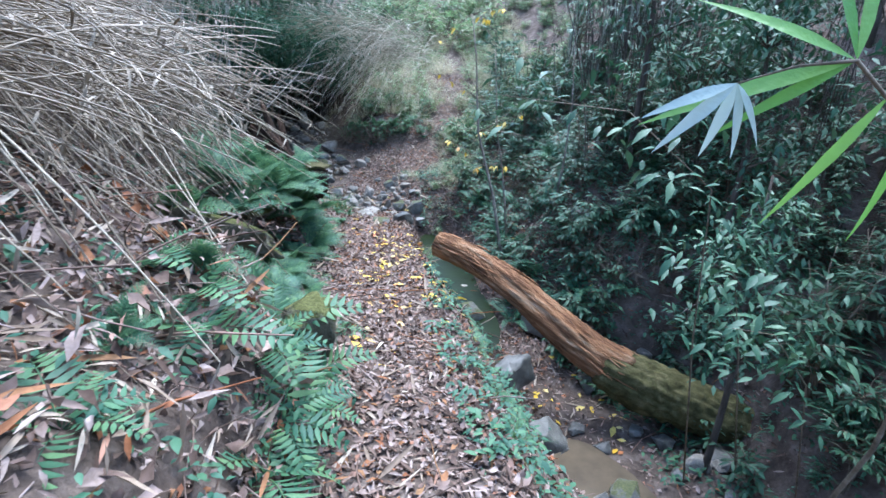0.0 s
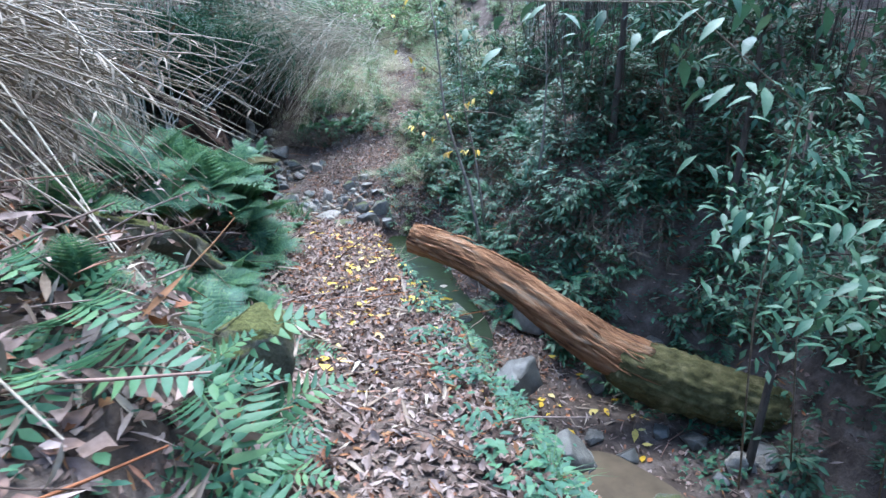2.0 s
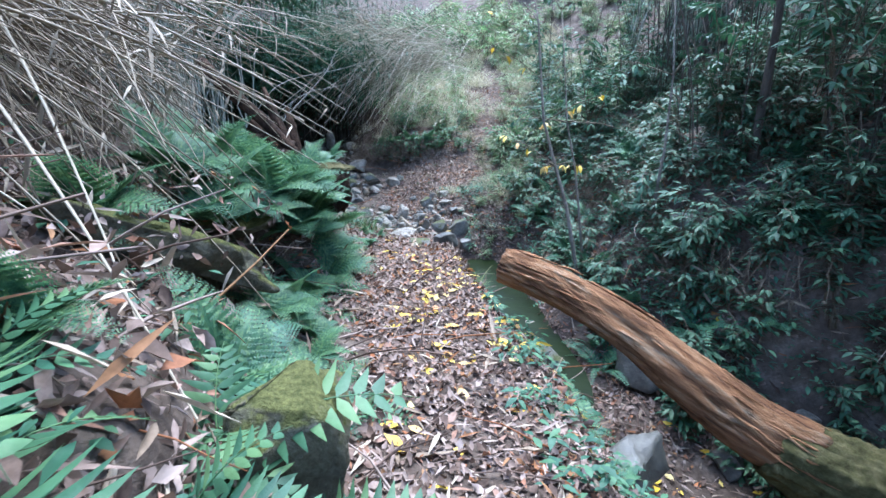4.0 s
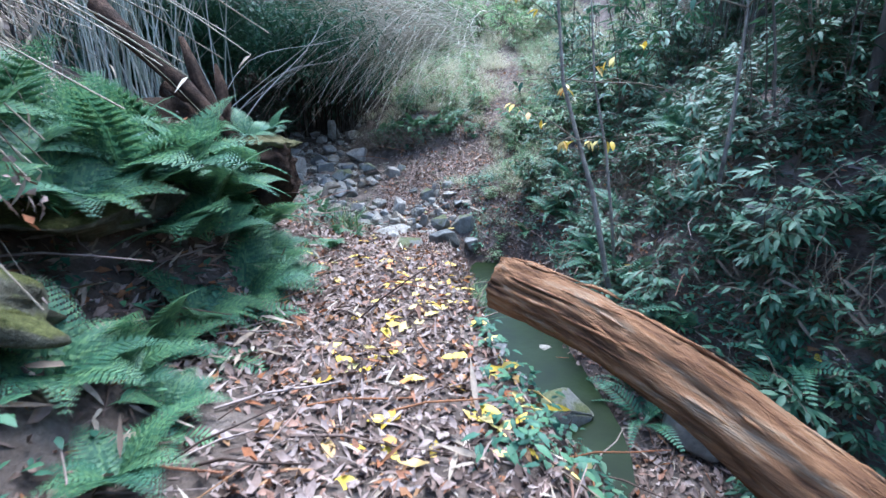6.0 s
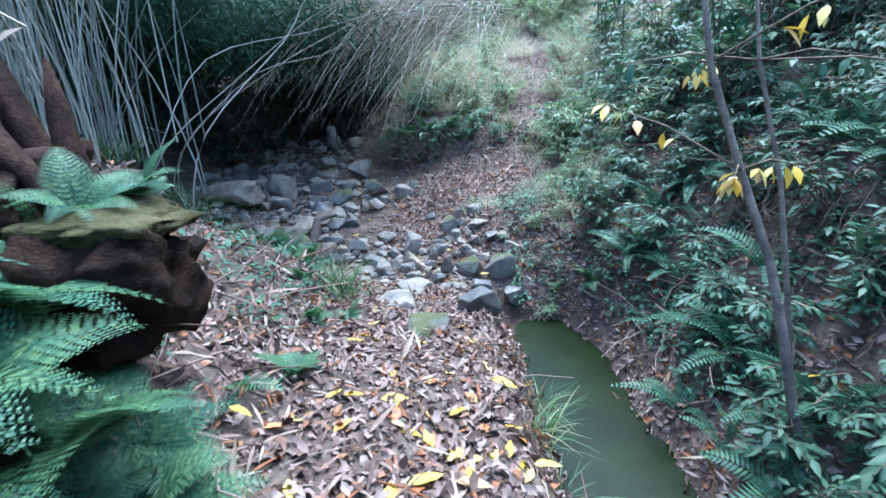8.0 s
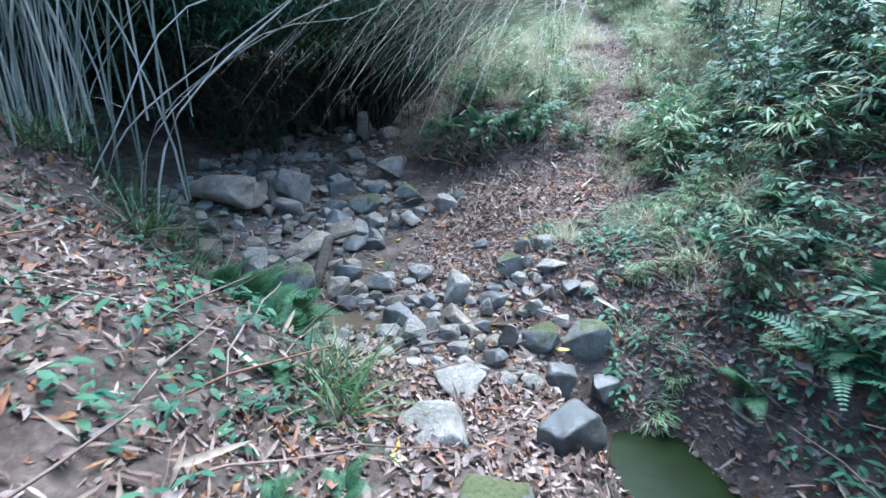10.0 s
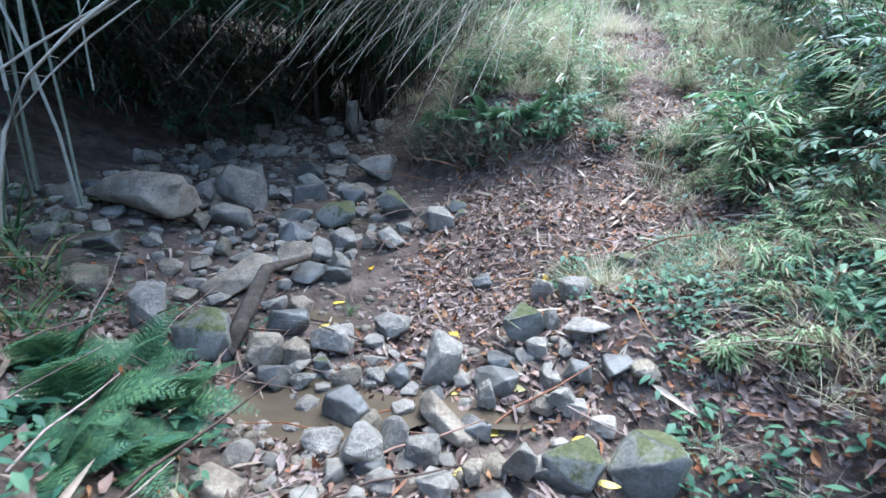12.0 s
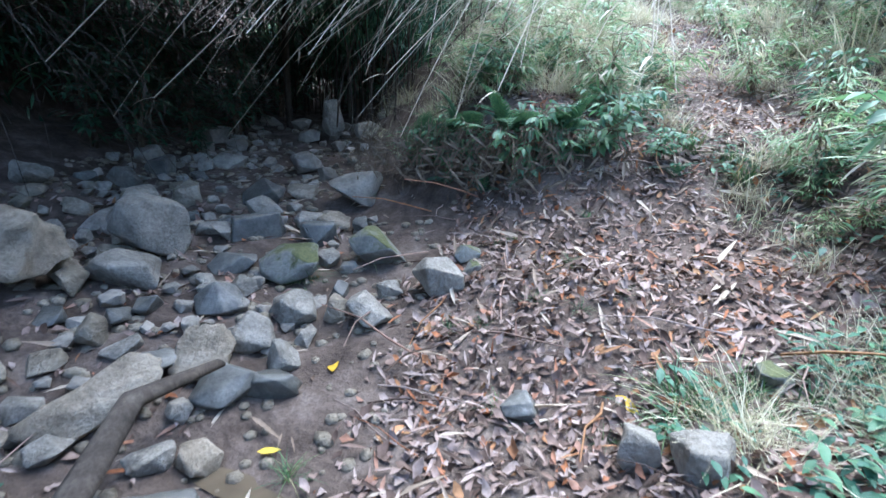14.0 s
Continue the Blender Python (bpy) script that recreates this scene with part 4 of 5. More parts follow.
scatter(straw, area(90, -1.2, 1.0, 8.6, 16, 45, off_path) + area(200, -.8, 4.5, 8.8, 19, 51, off_path, 1.5) + area(150, 1, 5, 8, 19, 46, off_path) + area(22, -2.2, 0, 9.4, 13, 57, off_path, 1.1) + area(25, .7, 1.6, 5.4, 8, 47, off_path, .6) + area(40, 1.1, 2.6, 3.9, 6.2, 55, s=.6), .6, 1.3, tilt=.3)
tuft = tagged(new("grass_tuft", grass_mesh("grass_tuft", M_grass, 45, .36, .012, .035, 4, .9)), "tuft of dark green grass blades", "grass", "grass tufts", kind="stuff")
scatter(tuft, area(14, -.6, .5, 5.5, 7.6, 66, s=.35) + [(-1.7, 7.0, .7), (-1.2, 7.25, .7), (-1.0, 5.35, .4)] + area(40, .5, 1.6, 5.6, 9.5, 49, off_path, .7) + [(-.66, 2.8, 1.5), (-.74, 2.95, 1.3), (-.58, 2.65, 1.2), (-3.4, 4.3, 2.3), (-3.0, 4.6, 2.3), (-3.7, 4.7, 2.4), (-3.3, 3.9, 2.2), (-3.9, 5.1, 2.4), (1.0, 1.7), (.95, 1.3), (1.05, 2.1), (1.0, .8, .8), (-2.9, 4.2, 1.8), (-2.5, 3.8, 1.6), (-2.7, 4.5, 1.8), (-3.3, 4.6, 1.6), (-2.3, 4.1, 1.4), (1.4, -2.9, .6), (1.45, -3.4, .6), (1.5, -4.1, .7), (-1.6, 6.9, .7)], .8, 1.2)

# dead canes hanging over the near bank
thatch = tagged(new("dead_cane_heap", cane_mesh("dead_cane_heap", M_cane, 130, 1.9, 5, (.7, .5, .2), .65, .25, .0085)), "heap of dead grey bamboo canes hanging down the bank", "dead canes", kind="stuff")
for k, (x, y, z, yaw, pitch, s) in enumerate([(-2.2, -2.4, 2.35, 20, 24, 1), (-2.5, -2.9, 2.75, -15, 24, .8), (-2.1, -1.9, 2.3, 50, 28, .7), (-2.6, -4.0, 2.9, -5, 20, .8), (-2.0, -3.4, 2.35, 60, 20, .6), (-2.7, -1.2, 2.8, -20, 22, .7), (-2.3, -1.7, 2.5, 10, 24, 1.0), (-2.4, -3.3, 2.7, 20, 22, 1), (-1.8, -4.2, 2.4, 30, 22, .8), (-2.9, -.9, 2.9, 15, 20, .9)]):
    ob = thatch if k == 0 else copy_thing(thatch, Matrix())
    ob.matrix_basis = place(x, y, z, radians(yaw), radians(pitch), 0, s)

# standing bamboo and the tangle over the stream
stand = tagged(new("bamboo_clump", upright_mesh("bamboo_clump", M_culm, 26, 3.6, 6, .5, .3)), "dense clump of thin grey-green bamboo culms", "bamboo", kind="stuff")
scatter(stand, [(-4.6, 5.2), (-4.0, 4.4), (-5.3, 5.3), (-3.6, 3.6, .9), (-4.8, 4.3), (-4.5, 5.6)] + area(9, 5, 10, 4, 12, 52), .85, 1.2)
tangle = tagged(new("dead_cane_tangle", cane_mesh("dead_cane_tangle", M_cane_pale, 60, 2.6, 8, (.8, .5, .3), .6, .3, .0085)), "tangle of bleached dead bamboo canes arching over the stream", "dead canes", kind="stuff")
for k, (x, y, z, yaw, pitch, s) in enumerate([(.3, 9.4, 2.9, 200, -4, .9), (-.2, 9.1, 3.0, 175, 2, .8), (.3, 9.8, 3.3, 215, -4, 1.0), (-.8, 9.5, 3.1, 160, 4, .8), (.7, 9.8, 2.9, 185, -12, 1.0),
                                              (-.6, 9.6, 3.2, 195, -8, 1), (-1.8, 10.0, 3.3, 190, -5, 1.1), (-.4, 9.8, 3.0, 175, -8, 1.1), (-1.2, 9.4, 3.3, 185, -10, .9), (-2.0, 9.6, 3.2, 180, -8, .9), (-1.4, 9.2, 2.9, 200, -6, .8)]):
    ob = tangle if k == 0 else copy_thing(tangle, Matrix())
    ob.matrix_basis = place(x, y, z, radians(yaw), radians(pitch), 0, s)


thin = tagged(new("stem_thicket", upright_mesh("stem_thicket", M_trunk, 14, 2.6, 16, .5, .22, .009)), "thin dark upright stems in the undergrowth", "stems", kind="stuff")
scatter(thin, area(20, 3, 7, -2.5, 8, 53, lambda x, y: slope(x, y)), .7, 1.2, tilt=.15)
roots = tagged(new("hanging_roots", cane_mesh("hanging_roots", M_stem, 46, .55, 18, (.05, .3, .06), .3, .1, .004, 5)), "thin roots and dead stalks hanging from the bank edge", "roots", kind="stuff")
for k, (x, y, z, yaw, s) in enumerate([(-.9, 8.35, .8, -100, 1), (-.4, 8.05, .85, -95, 1), (.1, 7.95, .85, -80, 1), (-1.4, 8.9, .75, -120, 1), (3.1, 1.2, .75, 190, 1), (2.9, 2.2, .6, 185, 1), (3.2, .3, .4, 200, 1.1), (3.7, -.3, .3, 215, 1.2), (2.8, 3.2, .5, 180, .9)]):
    ob = roots if k == 0 else copy_thing(roots, Matrix())
    ob.matrix_basis = place(x, y, z, radians(yaw), radians(62), 0, s)


dark_twigs = tagged(new("dead_twig_tangle", cane_mesh("dead_twig_tangle", M_trunk, 48, 2.0, 28, (.7, .6, .3), .6, .35, .008)), "tangle of dark dead twigs drooping over the stones", "dead twigs", kind="stuff")
for k, (x, y, z, yaw, pitch, s) in enumerate([(-4.9, 7.7, 1.9, -25, 22, 1), (-5.2, 8.9, 2.2, -10, 22, 1), (-4.6, 9.8, 2.2, -30, 24, .9)]):
    ob = dark_twigs if k == 0 else copy_thing(dark_twigs, Matrix())
    ob.matrix_basis = place(x, y, z, radians(yaw), radians(pitch), 0, s)


def arching_cane(pts, r0, label):
    """A long dead bamboo cane bowing over, with its knots and a few side twigs."""
    e = thing("bamboo_cane", label, "bamboo", "arching canes")
    P = [Vector(p) for p in pts]
    line = []
    for i in range(len(P) - 1):
        p0, p1, p2, p3 = P[max(i - 1, 0)], P[i], P[i + 1], P[min(i + 2, len(P) - 1)]
        line += [.5 * (2 * p1 + (p2 - p0) * u + (2 * p0 - 5 * p1 + 4 * p2 - p3) * u * u + (3 * p1 - p0 - 3 * p2 + p3) * u ** 3) for u in (0, .25, .5, .75)]
    line.append(P[-1])
    v, f = tube_shape(line, [r0 * (1 - .65 * i / len(line)) * (1.25 if i % 3 == 0 else 1) for i in range(len(line))], 7)
    part("culm", mesh_of("culm", v, f, M_cane_pale), e)
    for i in range(5, len(line) - 1, 3):
        d = Vector((rng.uniform(-1, 1), rng.uniform(-1, 1), rng.uniform(-.2, .7))).normalized() * rng.uniform(.2, .5)
        v, f = tube_shape([line[i], line[i] + d * .5, line[i] + d + Vector((0, 0, -.06))], [r0 * .35, r0 * .25, r0 * .1], 4)
        part("twig", mesh_of("twig", v, f, M_cane_pale), e)


for k in range(5):
    j = lambda a: rng.uniform(-a, a)
    bx, by = -3.3 + j(.4), 4.7 + j(.4)
    arching_cane([(bx, by, ground_z(bx, by) - .05), (bx + .25 + j(.1), by + .1, 1.0 + j(.2)), (bx + 1.1 + j(.4), by + .7 + j(.4), 1.85 + j(.4)), (bx + 2.1 + j(.5), by + 1.4 + j(.6), 2.5 + j(.5)), (bx + 3.1 + j(.5), by + 2.0 + j(.7), 2.9 + j(.7))], .009 + j(.002), "long pale dead bamboo cane arching over the stream")

# ---------------------------------------------------------------- trees
def tree_meshes(height, seed, leaf=.12, clumps=34):
    r = random.Random(seed)
    wood, leaves = Soup(), Soup()
    pts = [Vector((.15 * math.sin(u * 4 + seed) * u * height * .3, .12 * math.cos(u * 3 + seed) * u * height * .3, height * u - .1)) for u in np.linspace(0, 1, 10)]
    wood.add(tube_shape(pts, [.055 * height / 5 * (1 - .8 * i / 9) + .004 for i in range(10)], 8), Matrix())
    shapes = [leaf_shape(leaf * k, leaf * .42 * k, 1, .25, .25, .42) for k in (1, .8, 1.2)]
    for _ in range(clumps):
        u = r.uniform(.4, 1)
        i = min(int(u * 9), 8)
        p = pts[i]
        a, L = r.uniform(0, 6.28), height * r.uniform(.12, .3) * (1.3 - u)
        d = Vector((math.cos(a), math.sin(a), r.uniform(.1, .7)))
        q = [p, p + d * L * .5 + Vector((0, 0, .05)), p + d * L]
        wood.add(tube_shape(q, [.014, .009, .004], 4, False), Matrix())
        for _ in range(38):
            c = q[1].lerp(q[2], r.uniform(-.3, 1.2)) + Vector((r.gauss(0, .17), r.gauss(0, .17), r.gauss(0, .12)))
            leaves.add(r.choice(shapes), aim(c, (r.uniform(-1, 1), r.uniform(-1, 1), r.uniform(-.8, .2)), (r.uniform(-.4, .4), r.uniform(-.4, .4), 1)))
    return wood.mesh("trunk", M_trunk), leaves.mesh("crown", M_gloss)


def tree(meshes, label):
    e = thing("tree", label, "tree", "forest trees")
    part("trunk", meshes[0], e)
    part("crown", meshes[1], e)
    return e


trees = [tree(tree_meshes(5.5, 3), "slender evergreen tree with dark leaves"), tree(tree_meshes(4.2, 8), "young evergreen tree with dark leaves")]
scatter(trees[0], area(16, 5.5, 14, -5, 16, 61) + area(20, -14, -6.5, -4, 22, 62) + area(9, -9, -4, 20, 27, 64) + area(6, 7, 12, 20, 27, 65), .8, 1.4)
# The six trees listed beside the gully are added to shade it, mostly unseen.
scatter(trees[1], area(9, 5, 10, -3, 10, 63) + [(3.9, -2.6, .9), (4.6, -.9), (4.9, -4.2), (3.9, .6, .9), (4.3, -5.4), (5.4, -2.4)] + [(-4.5, 13), (-3.2, 14.5), (-5.5, 14), (-2.6, 13), (-6.5, 12.5), (-4, 12), (-7.2, 10)], .7, 1.2)


# leafy bamboo roofing the stream's hollow
def leafy_bamboo(seed, n, height, leaves):
    r = random.Random(seed)
    w, lv = Soup(), Soup()
    shs = [leaf_shape(.17, .022, 1, .25, bnd, .35) for bnd in (.2, .4)]
    for _ in range(n):
        o = Vector((r.gauss(0, .3), r.gauss(0, .3), -.1))
        a, l, h = r.uniform(0, 6.28), abs(r.gauss(0, .4)), height * r.uniform(.7, 1.1)
        pts = [o + Vector((math.cos(a) * l * h * u ** 2, math.sin(a) * l * h * u ** 2, h * u * (1 - .18 * l * u))) for u in np.linspace(0, 1, 9)]
        w.add(tube_shape(pts, [.012 * (1 - .7 * i / 9) for i in range(9)], 5, False), Matrix())
        for _ in range(leaves):
            u = r.uniform(.35, 1)
            i = min(int(u * 8), 7)
            c = pts[i].lerp(pts[i + 1], u * 8 - i) + Vector((r.gauss(0, .22), r.gauss(0, .22), r.gauss(0, .15)))
            lv.add(r.choice(shs), aim(c, (r.uniform(-1, 1), r.uniform(-1, 1), r.uniform(-1, .1)), s=r.uniform(.7, 1.2)))
    # Culms take the dark bark colour, painting in the hollow's shade.
    return w.mesh("branchwork", M_trunk), lv.mesh("foliage", M_fern_dark)


roof = shrub(leafy_bamboo(71, 16, 3.6, 120), "leafy dark bamboo arching over the stream, culms coloured for shade", "bamboo", "bamboo stand", "leafy_bamboo")
scatter(roof, [(-6.4, 9.4), (-2.9, 13), (-6.2, 10.6), (-5.4, 12), (-4.6, 13.2), (-3.4, 13.8), (-2.6, 12.4), (-2.4, 11.6), (-6.6, 7.6), (-7.2, 9), (-6.0, 6.4), (-7, 11.6), (-3.6, 15), (-5, 15.2),
               (-2.2, 14), (-1.4, 12.6), (-6.8, 13.4), (-8, 8), (-7.6, 6.2), (-3.9, 13.6), (-8.2, 10.5), (-6.5, 5), (-4.9, 14.2)], .9, 1.2)


def thicket_mesh(seed, n):
    """A matted mass of dark bamboo leaves and canes, added over the stream for shade."""
    r = random.Random(seed)
    s = Soup()
    shs = [leaf_shape(.2, .03, 1, .2, bnd, .35) for bnd in (.2, .4)]
    for _ in range(n):
        c = Vector((r.gauss(0, .75), r.gauss(0, .75), r.gauss(0, .24)))
        s.add(r.choice(shs), aim(c, (r.uniform(-1, 1), r.uniform(-1, 1), r.uniform(-1, .3)), (r.uniform(-1, 1), r.uniform(-1, 1), 1), r.uniform(.8, 1.5)))
    return s.mesh("bamboo_thicket", M_fern_dark)


mat_of = tagged(new("bamboo_thicket", thicket_mesh(81, 2600)), "matted dark bamboo foliage added over the stream for shade", "bamboo", kind="stuff")
# Added to darken the hollow; the 4.6 m set is unseen and only shades.
spots = [(x + rng.uniform(-.3, .3), y + rng.uniform(-.3, .3), 2.55 + .16 * (y - 8) + rng.uniform(-.2, .3)) for x in (-7.2, -6, -4.9, -3.8, -2.9) for y in (8.6, 9.8, 11, 12.2, 13.4, 14.6)] + \
        [(-6.6, 7.4, 2.2), (-5.6, 7.7, 2.9), (-4.5, 7.9, 3.2), (-6.9, 8.2, 1.4), (-6.7, 9.4, 1.4), (-6.6, 10.6, 1.4), (-6.4, 12, 1.6), (-5.6, 14.6, 1.6), (-4.2, 15.6, 1.7), (-3, 15, 1.8), (-2.6, 13.6, 2.0)] + \
        [(x + rng.uniform(-.3, .3), y + rng.uniform(-.3, .3), 4.6 + rng.uniform(-.2, .4)) for x in (-6.2, -5, -3.9, -2.8, -1.8) for y in (5.2, 6.4, 7.6)]
for k, (x, y, z) in enumerate(spots):
    ob = mat_of if k == 0 else copy_thing(mat_of, Matrix())
    ob.matrix_basis = place(x, y, z, rng.uniform(0, 6.28), rng.uniform(-.15, .15), rng.uniform(-.15, .15), 1)
scatter(shrub(shrub_meshes(M_fern, .8, 7, .14, .06, 6, 27, .7, .2, 7), "bright broad-leaved plant on the bank edge", "plant", name="bank_plant"), area(16, 1.9, 4.2, 5, 10, 75, off_path) + [(-.75, 8.25, .8), (-.3, 8.05, .85), (.1, 8.0, .8), (.45, 8.15, .7), (-1.1, 8.55, .7), (.55, 8.6, .6), (-.4, 8.8, .6), (.9, 8.2, .5), (1.9, 7.6, .6)] + area(8, -.8, 1.0, 8.8, 11, 74, off_path, .6), .7, 1.1, tilt=.3)
scatter(shrub(shrub_meshes(M_gloss, 1.3, 6, .13, .045, 7, 24, .5, .1, 9), "dense dark shrub beside the stream"), area(26, -6.5, -4.2, 8, 16, 72) + area(14, -5, -2, 12.5, 17, 73), .8, 1.3)


# leaning saplings on the gully bank
def sapling(pts, r0, label, n_twigs=6, seed=0, leaf_mat=None):
    r = random.Random(seed)
    e = thing("sapling", label, "sapling", "gully saplings")
    P = [Vector(p) for p in pts]
    v, f = tube_shape(P, [r0 * (1 - .7 * i / (len(P) - 1)) for i in range(len(P))], 8)
    part("stem", mesh_of("stem", v, f, M_bark_grey), e)
    lv = Soup()
    sh = leaf_shape(.1, .05, 3, .2, .3, .45)
    for k in range(n_twigs):
        p = P[r.randint(len(P) // 2, len(P) - 1)]
        d = Vector((r.uniform(-1, 1), r.uniform(-1, 1), r.uniform(-.1, .6))).normalized()
        L = r.uniform(.4, .9)
        v, f = tube_shape([p, p + d * L * .5 + Vector((0, 0, .04)), p + d * L], [.007, .005, .002], 4)
        part("twig", mesh_of("twig", v, f, M_stem), e)
        for _ in range(7):
            lv.add(sh, aim(p + d * L * r.uniform(.3, 1), (r.uniform(-1, 1), r.uniform(-1, 1), r.uniform(-1, 0)), s=r.uniform(.7, 1.2)))
    if leaf_mat:
        part("foliage", lv.mesh("foliage", leaf_mat), e, "yellow autumn leaves" if leaf_mat is M_yellow else "")
    return e


sapling([(2.32, .96, -.7), (2.2, 1.0, -.2), (2.12, 1.03, .2), (2.05, 1.08, .55), (1.92, 1.2, 1.0), (1.78, 1.3, 1.5), (1.74, 1.4, 2.0), (1.7, 1.5, 2.6), (1.62, 1.7, 3.2)], .03, "bare leaning sapling with a pale stem and yellow leaves", 9, 1, M_yellow)
sapling([(2.4, 1.3, -.55), (2.3, 1.35, .3), (2.22, 1.4, .9), (2.1, 1.5, 1.5), (2.05, 1.6, 2.2), (2.0, 1.7, 2.8)], .018, "thin leaning sapling with dark leaves", 5, 2, M_gloss)
sapling([(2.9, .6, .5), (3.0, .7, 1.2), (3.05, .8, 2.0), (3.0, .9, 3.0)], .02, "thin upright sapling with dark leaves", 6, 3, M_gloss)


# ---------------------------------------------------------------- leaf litter
lit = Soup()
lrng = random.Random(77)
shapes = [leaf_shape(L, w, 2, f, b, .45, wv) for L, w, f, b, wv in ((.075, .034, .5, .35, .6), (.055, .036, -.4, -.4, .7), (.1, .02, .5, .1, .3), (.04, .026, .7, .5, .8), (.13, .018, .4, .08, .2), (.065, .042, .6, -.5, .8), (.035, .016, .3, .2, .5))]


def strew(n, x0, x1, y0, y1, keep=None):
    for _ in range(n):
        x, y = lrng.uniform(x0, x1), lrng.uniform(y0, y1)
        if keep and not keep(x, y):
            continue
        nrm = normal_at(x, y) + Vector((lrng.gauss(0, .25), lrng.gauss(0, .25), 0))
        a = lrng.uniform(0, 6.28)
        d = Vector((math.cos(a), math.sin(a), 0))
        d = d - nrm * d.dot(nrm)
        lit.add(lrng.choice(shapes), aim((x, y, ground_z(x, y) + lrng.uniform(.004, .025)), d, nrm, lrng.uniform(.7, 1.35)))


strew(6500, .1, 1.6, -6, -1.5)
strew(9500, -.9, 1.2, -1.5, 3.6)
strew(9000, -.7, 2.2, 4.4, 9.0)
strew(4500, 1.1, 2.4, 3.4, 6)
strew(2500, 1.2, 2.3, -6, -.5)
strew(3600, -2.8, -.5, 0, 5)
strew(2800, -1.6, .4, -5, .5)
strew(5500, 1.6, 5.2, -3, 6.5)
strew(8500, 1.5, 3.4, -1, 6)
strew(1500, 4.5, 8, -2, 8)
strew(6500, .2, 3.4, 8, 15)
strew(3600, -4.6, -1.4, 1.5, 5)
strew(2500, -.9, 1.2, 3, 7)
for cx, cy, cz, ax, ay, az, n in ((-1.55, .65, ground_z(-1.55, .65) + .1, .68, .74, .34, 260), (-1.5, -1.0, .86, .76, .84, .28, 260), (-.82, -2.5, 1.05, .6, .7, .35, 160)):
    for _ in range(n):
        u = Vector((lrng.gauss(0, 1), lrng.gauss(0, 1), abs(lrng.gauss(0, .8)))).normalized()
        d = u.cross(Vector((lrng.gauss(0, 1), lrng.gauss(0, 1), lrng.gauss(0, 1))))
        lit.add(lrng.choice(shapes), aim((cx + u.x * ax, cy + u.y * ay, cz + u.z * az), d, u, lrng.uniform(.5, 1.0)))
for _ in range(1100):
    x, y = lrng.uniform(-1.7, .25), lrng.uniform(-6, -2.6)
    lit.add(lrng.choice(shapes), aim((x, y, ground_z(x, y) + abs(lrng.gauss(0, .13))), (lrng.uniform(-1, 1), lrng.uniform(-1, 1), lrng.uniform(-.5, .4)), (lrng.gauss(0, .4), lrng.gauss(0, .4), 1), lrng.uniform(1.0, 2.2)))
strew(2600, -1.6, .35, -6, -2.5)
strew(1200, -4, -1.5, 4, 8)
twig = tube_shape([(0, 0, 0), (.12, .01, .012), (.25, -.008, .015), (.4, .01, 0)], [.004, .004, .003, .002], 4, False)
for x0, x1, y0, y1, n in ((-1.5, .3, -6, .5, 260), (.2, 1.7, -5, 3, 90), (-2.6, -.5, .5, 5, 200), (2, 5, -2, 6, 260), (-1, 1.8, 4, 9, 120)):
    for _ in range(n):
        x, y = lrng.uniform(x0, x1), lrng.uniform(y0, y1)
        lit.add(twig, place(x, y, ground_z(x, y) + .015, lrng.uniform(0, 6.28), lrng.gauss(0, .25), 0, lrng.uniform(.5, 1.8)))
tagged(new("leaf_litter", lit.mesh("leaf_litter", M_litter)), "dry brown leaf litter covering the ground", "leaf litter", kind="stuff")

# pale bamboo sheaths and long dead bamboo leaves over the litter
M_sheath = leaf_material("dead_bamboo_sheath", [(0, (0.15, 0.105, 0.07)), (0.5, (0.3, 0.235, 0.165)), (1, (0.48, 0.41, 0.31))], 0.7, 0.25, 0.1, 0.5)
sheath = Soup()
husks = [leaf_shape(L, w, 3, f, b, .35, .3) for L, w, f, b in ((.2, .028, .6, .1), (.15, .02, .5, .2), (.26, .034, .8, -.08), (.11, .016, .4, .15))]


def husk(n, x0, x1, y0, y1, lift=.02, tip=.12, keep=None):
    for _ in range(n):
        x, y = lrng.uniform(x0, x1), lrng.uniform(y0, y1)
        if keep and not keep(x, y):
            continue
        nrm = normal_at(x, y) + Vector((lrng.gauss(0, .2), lrng.gauss(0, .2), 0))
        a = lrng.uniform(0, 6.28)
        d = Vector((math.cos(a), math.sin(a), 0))
        d = d - nrm * d.dot(nrm) + Vector((0, 0, lrng.gauss(0, tip)))
        sheath.add(lrng.choice(husks), aim((x, y, ground_z(x, y) + abs(lrng.gauss(.01, lift))), d, nrm, lrng.uniform(.6, 1.2)))


husk(260, .2, 1.4, -6, -1.5)
husk(260, -.8, 1.2, -1.5, 3.6)
husk(520, -.7, 2.2, 4.6, 9)
husk(900, .3, 3.0, 8, 15)
husk(650, -1.9, .15, -6.2, -2.4, .08, .3)
husk(300, -1.4, -.2, -2.4, .6, .05, .25)
husk(420, -3.4, -.6, .8, 4.6, .04, .2)
husk(620, 1.7, 4.6, -2, 6, .03, .2)
husk(180, -3.6, -1, 5, 9)
tagged(new("bamboo_sheath_litter", sheath.mesh("bamboo_sheath_litter", M_sheath)), "pale dead bamboo leaves and sheaths on the ground", "leaf litter", kind="stuff")

ylw = [mesh_of("fallen_leaf", *leaf_shape(L, w, 3, .2, b, .45, .2), m) for L, w, b, m in ((.12, .055, .1, M_yellow), (.1, .045, -.15, M_yellow), (.14, .06, .2, M_yellow), (.1, .05, .15, M_orange))]


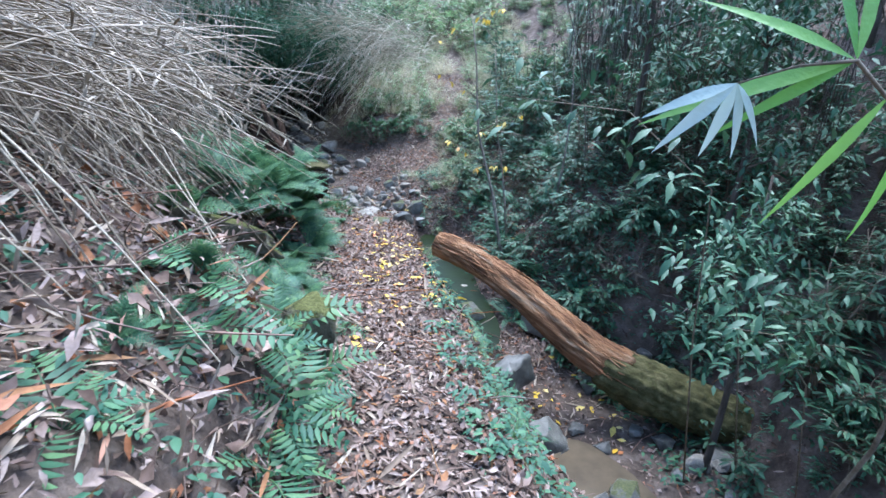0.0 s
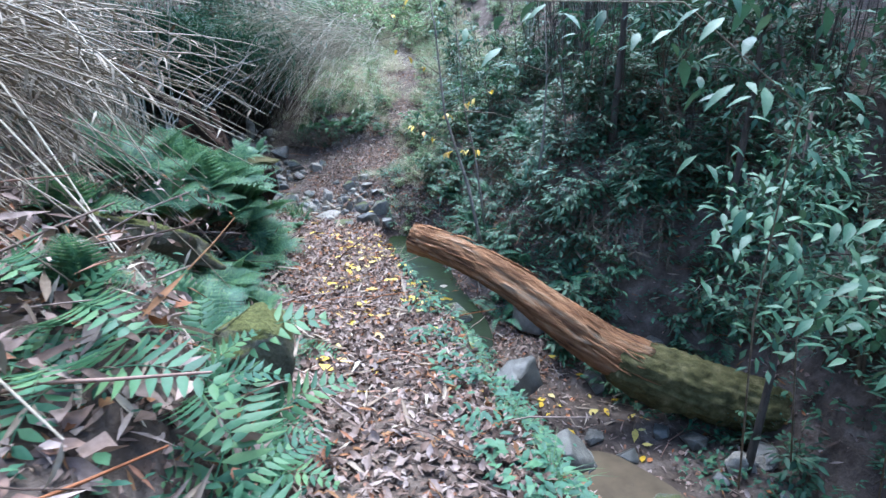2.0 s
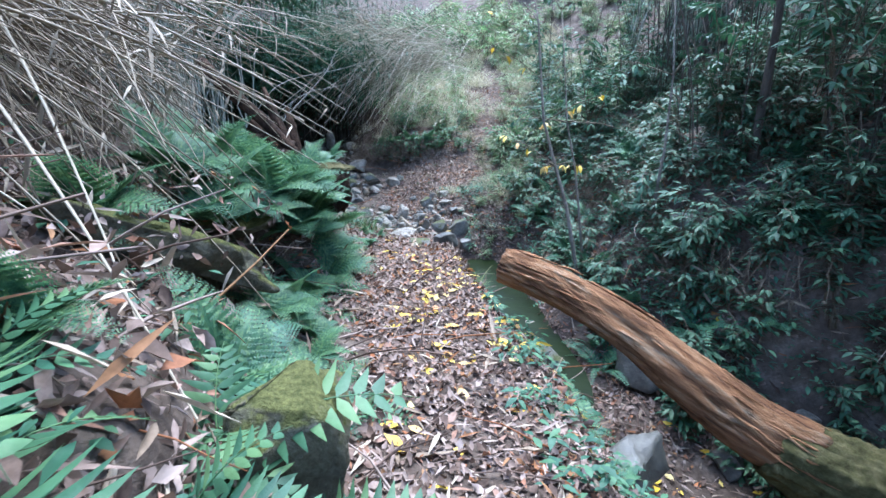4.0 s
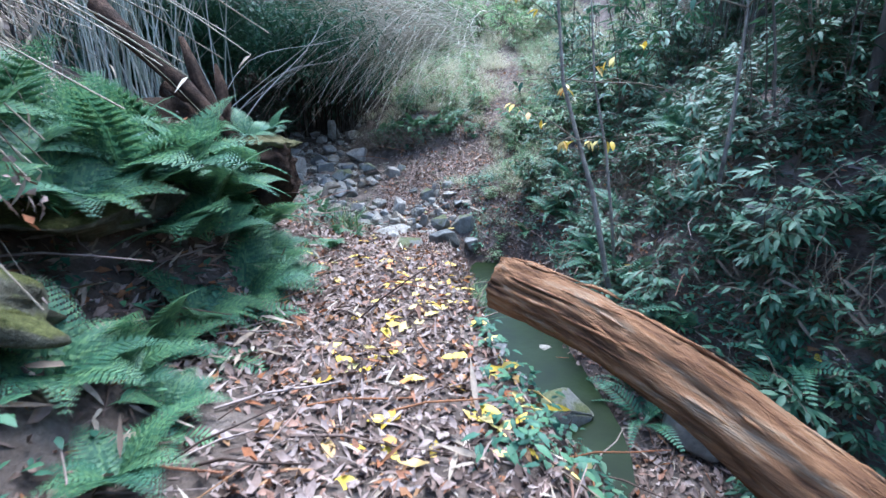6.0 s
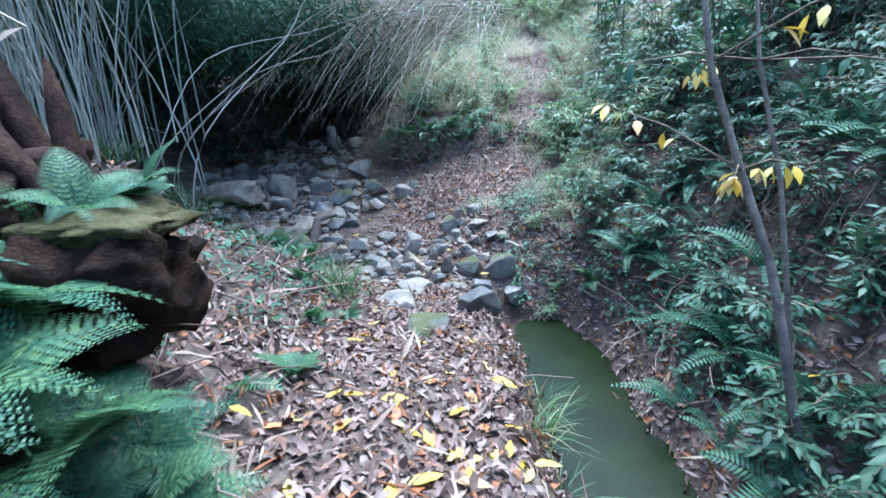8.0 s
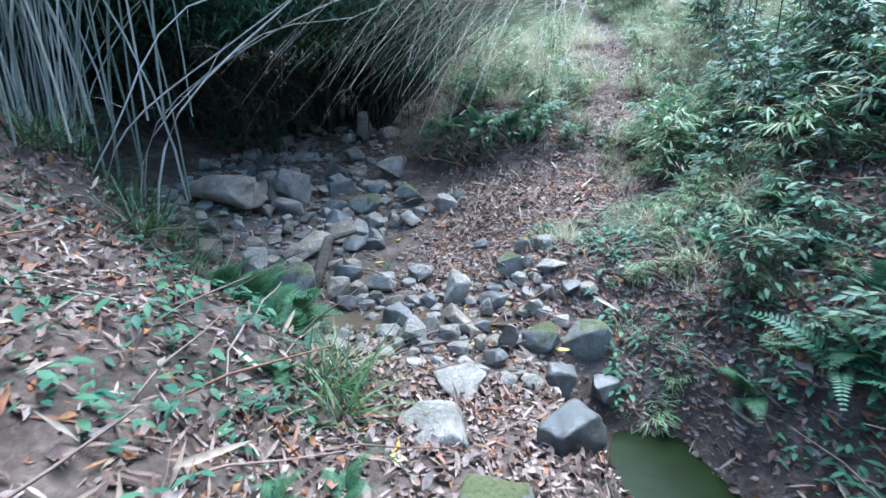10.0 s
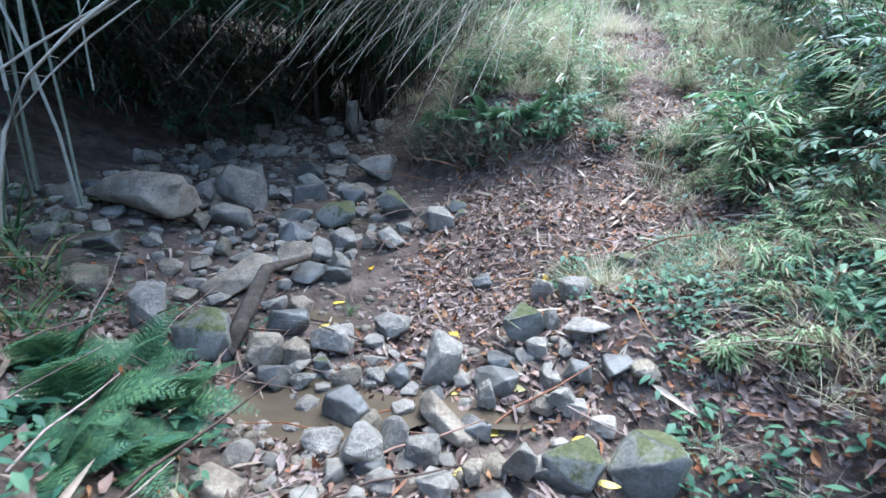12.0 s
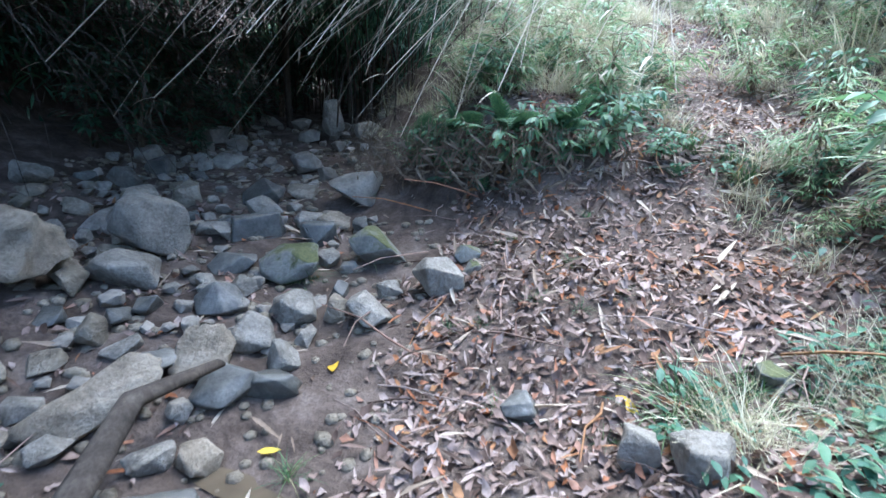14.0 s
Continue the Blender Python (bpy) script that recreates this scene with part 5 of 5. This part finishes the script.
def fall(n, x0, x1, y0, y1):
    for _ in range(n):
        x, y = lrng.uniform(x0, x1), lrng.uniform(y0, y1)
        k = lrng.choice([0, 0, 1, 1, 2, 3])
        nrm = normal_at(x, y) + Vector((lrng.gauss(0, .2), lrng.gauss(0, .2), 0))
        a = lrng.uniform(0, 6.28)
        ob = new("fallen_leaf", ylw[k])
        ob.matrix_basis = aim((x, y, ground_z(x, y) + .02), Vector((math.cos(a), math.sin(a), 0)), nrm, lrng.uniform(.8, 1.35))
        tagged(ob, "fallen orange leaf on the litter" if k == 3 else "fallen yellow leaf on the litter", "leaf", "fallen leaves")


fall(150, .2, 1.3, -1.8, .9)
fall(30, 1.1, 1.7, -2.2, 0)
fall(22, 2.2, 3.4, -2.4, -1.2)
fall(25, .3, 1.6, -3.2, -1.4)
fall(34, -.7, 1.0, .4, 3)
fall(9, -.5, .2, .1, .9)
fall(14, -1.2, 1.0, 4, 6.5)
fall(22, 1.8, 3.4, -1.8, 2.4)


# ---------------------------------------------------------------- branches hanging into the walk
def bamboo_sprig():
    e = thing("bamboo_sprig", "bright green bamboo sprig hanging beside the path", "bamboo")
    o = Vector((1.616, -5.825, 2.412))
    n2 = o + Vector((-.19, .026, -.046))
    v, f = tube_shape([(2.04, -5.76, 2.02), (1.84, -5.76, 2.28), o, o.lerp(n2, .5) + Vector((0, 0, .01)), n2], [.005, .0045, .004, .0026, .0013], 5)
    part("twig", mesh_of("twig", v, f, M_stem), e)
    v, f = tube_shape([(2.04, -5.76, 2.02), (2.3, -5.5, 1.3), (2.4, -5.2, .4), (2.45, -5.0, -.5)], [.006, .008, .01, .011], 6)
    part("stem", mesh_of("stem", v, f, M_stem), e)
    for p, d, L, w, mat in ((o, (-1, .25, -.32), .28, .026, M_bright), (o, (-1, .2, .45), .22, .024, M_bright), (o, (-.35, .1, 1), .2, .022, M_bright), (o, (.08, .1, 1), .18, .022, M_bright),
                            (o, (-.7, .3, -.5), .2, .02, M_bright), (n2, (-.15, .2, -1), .115, .02, M_pale), (n2, (.35, .2, -.85), .125, .022, M_pale), (n2, (.75, .2, -.8), .12, .02, M_pale), (n2, (-.75, .2, -.8), .14, .022, M_pale),
                            (n2, (-1, .25, -.4), .13, .02, M_pale), (Vector((1.735, -5.785, 2.36)), (-.45, .2, -.95), .25, .02, M_bright), (Vector((1.815, -5.76, 2.28)), (.1, .2, -1), .2, .02, M_bright)):
        part("leaf", mesh_of("leaf", *leaf_shape(L * 1.32, w * 1.32, 6, .15, .14, .35), mat), e, "pale underside turned up" if mat is M_pale else "", aim(p, d, (0, -.8, .6)))


bamboo_sprig()


def leafy_branch(pts, label, seed, n=34, leaf=.13):
    r = random.Random(seed)
    e = thing("leafy_branch", label, "branch", "overhanging branches")
    P = [Vector(p) for p in pts]
    v, f = tube_shape(P, [.007 * (1 - .75 * i / (len(P) - 1)) for i in range(len(P))], 6)
    part("stem", mesh_of("stem", v, f, M_stem), e)
    shs = [mesh_of("leaf", *leaf_shape(leaf * k, leaf * .36 * k, 4, .22, .3, .45), M_gloss) for k in (1, .8, 1.15)]
    for k in range(n):
        u = r.uniform(.3, 1) * (len(P) - 1.001)
        p = P[int(u)].lerp(P[int(u) + 1], u % 1) + Vector((r.gauss(0, .17), r.gauss(0, .17), r.gauss(0, .12)))
        a = r.uniform(0, 6.28)
        part("leaf", shs[k % 3], e, m=aim(p, (math.cos(a), math.sin(a), r.uniform(-.9, .1)), (r.uniform(-.3, .3), -.3, 1), r.uniform(.8, 1.2)))


leafy_branch([(3.3, -3.2, -1.0), (2.9, -3.5, .6), (2.5, -4.0, 1.8), (2.0, -3.9, 2.2), (1.3, -3.6, 2.25)], "glossy broad-leaved branch reaching over the path", 3, 70, .12)
leafy_branch([(3.9, -3.0, -1.0), (3.5, -3.2, .3), (3.1, -3.5, 1.1), (2.7, -3.7, 1.3)], "glossy broad-leaved branch over the gully", 4, 90, .12)
leafy_branch([(4.0, -3.6, -.8), (3.6, -3.8, .4), (3.1, -4.0, .9), (2.7, -4.1, 1.0)], "drooping broad-leaved branch over the gully", 5, 80, .12)
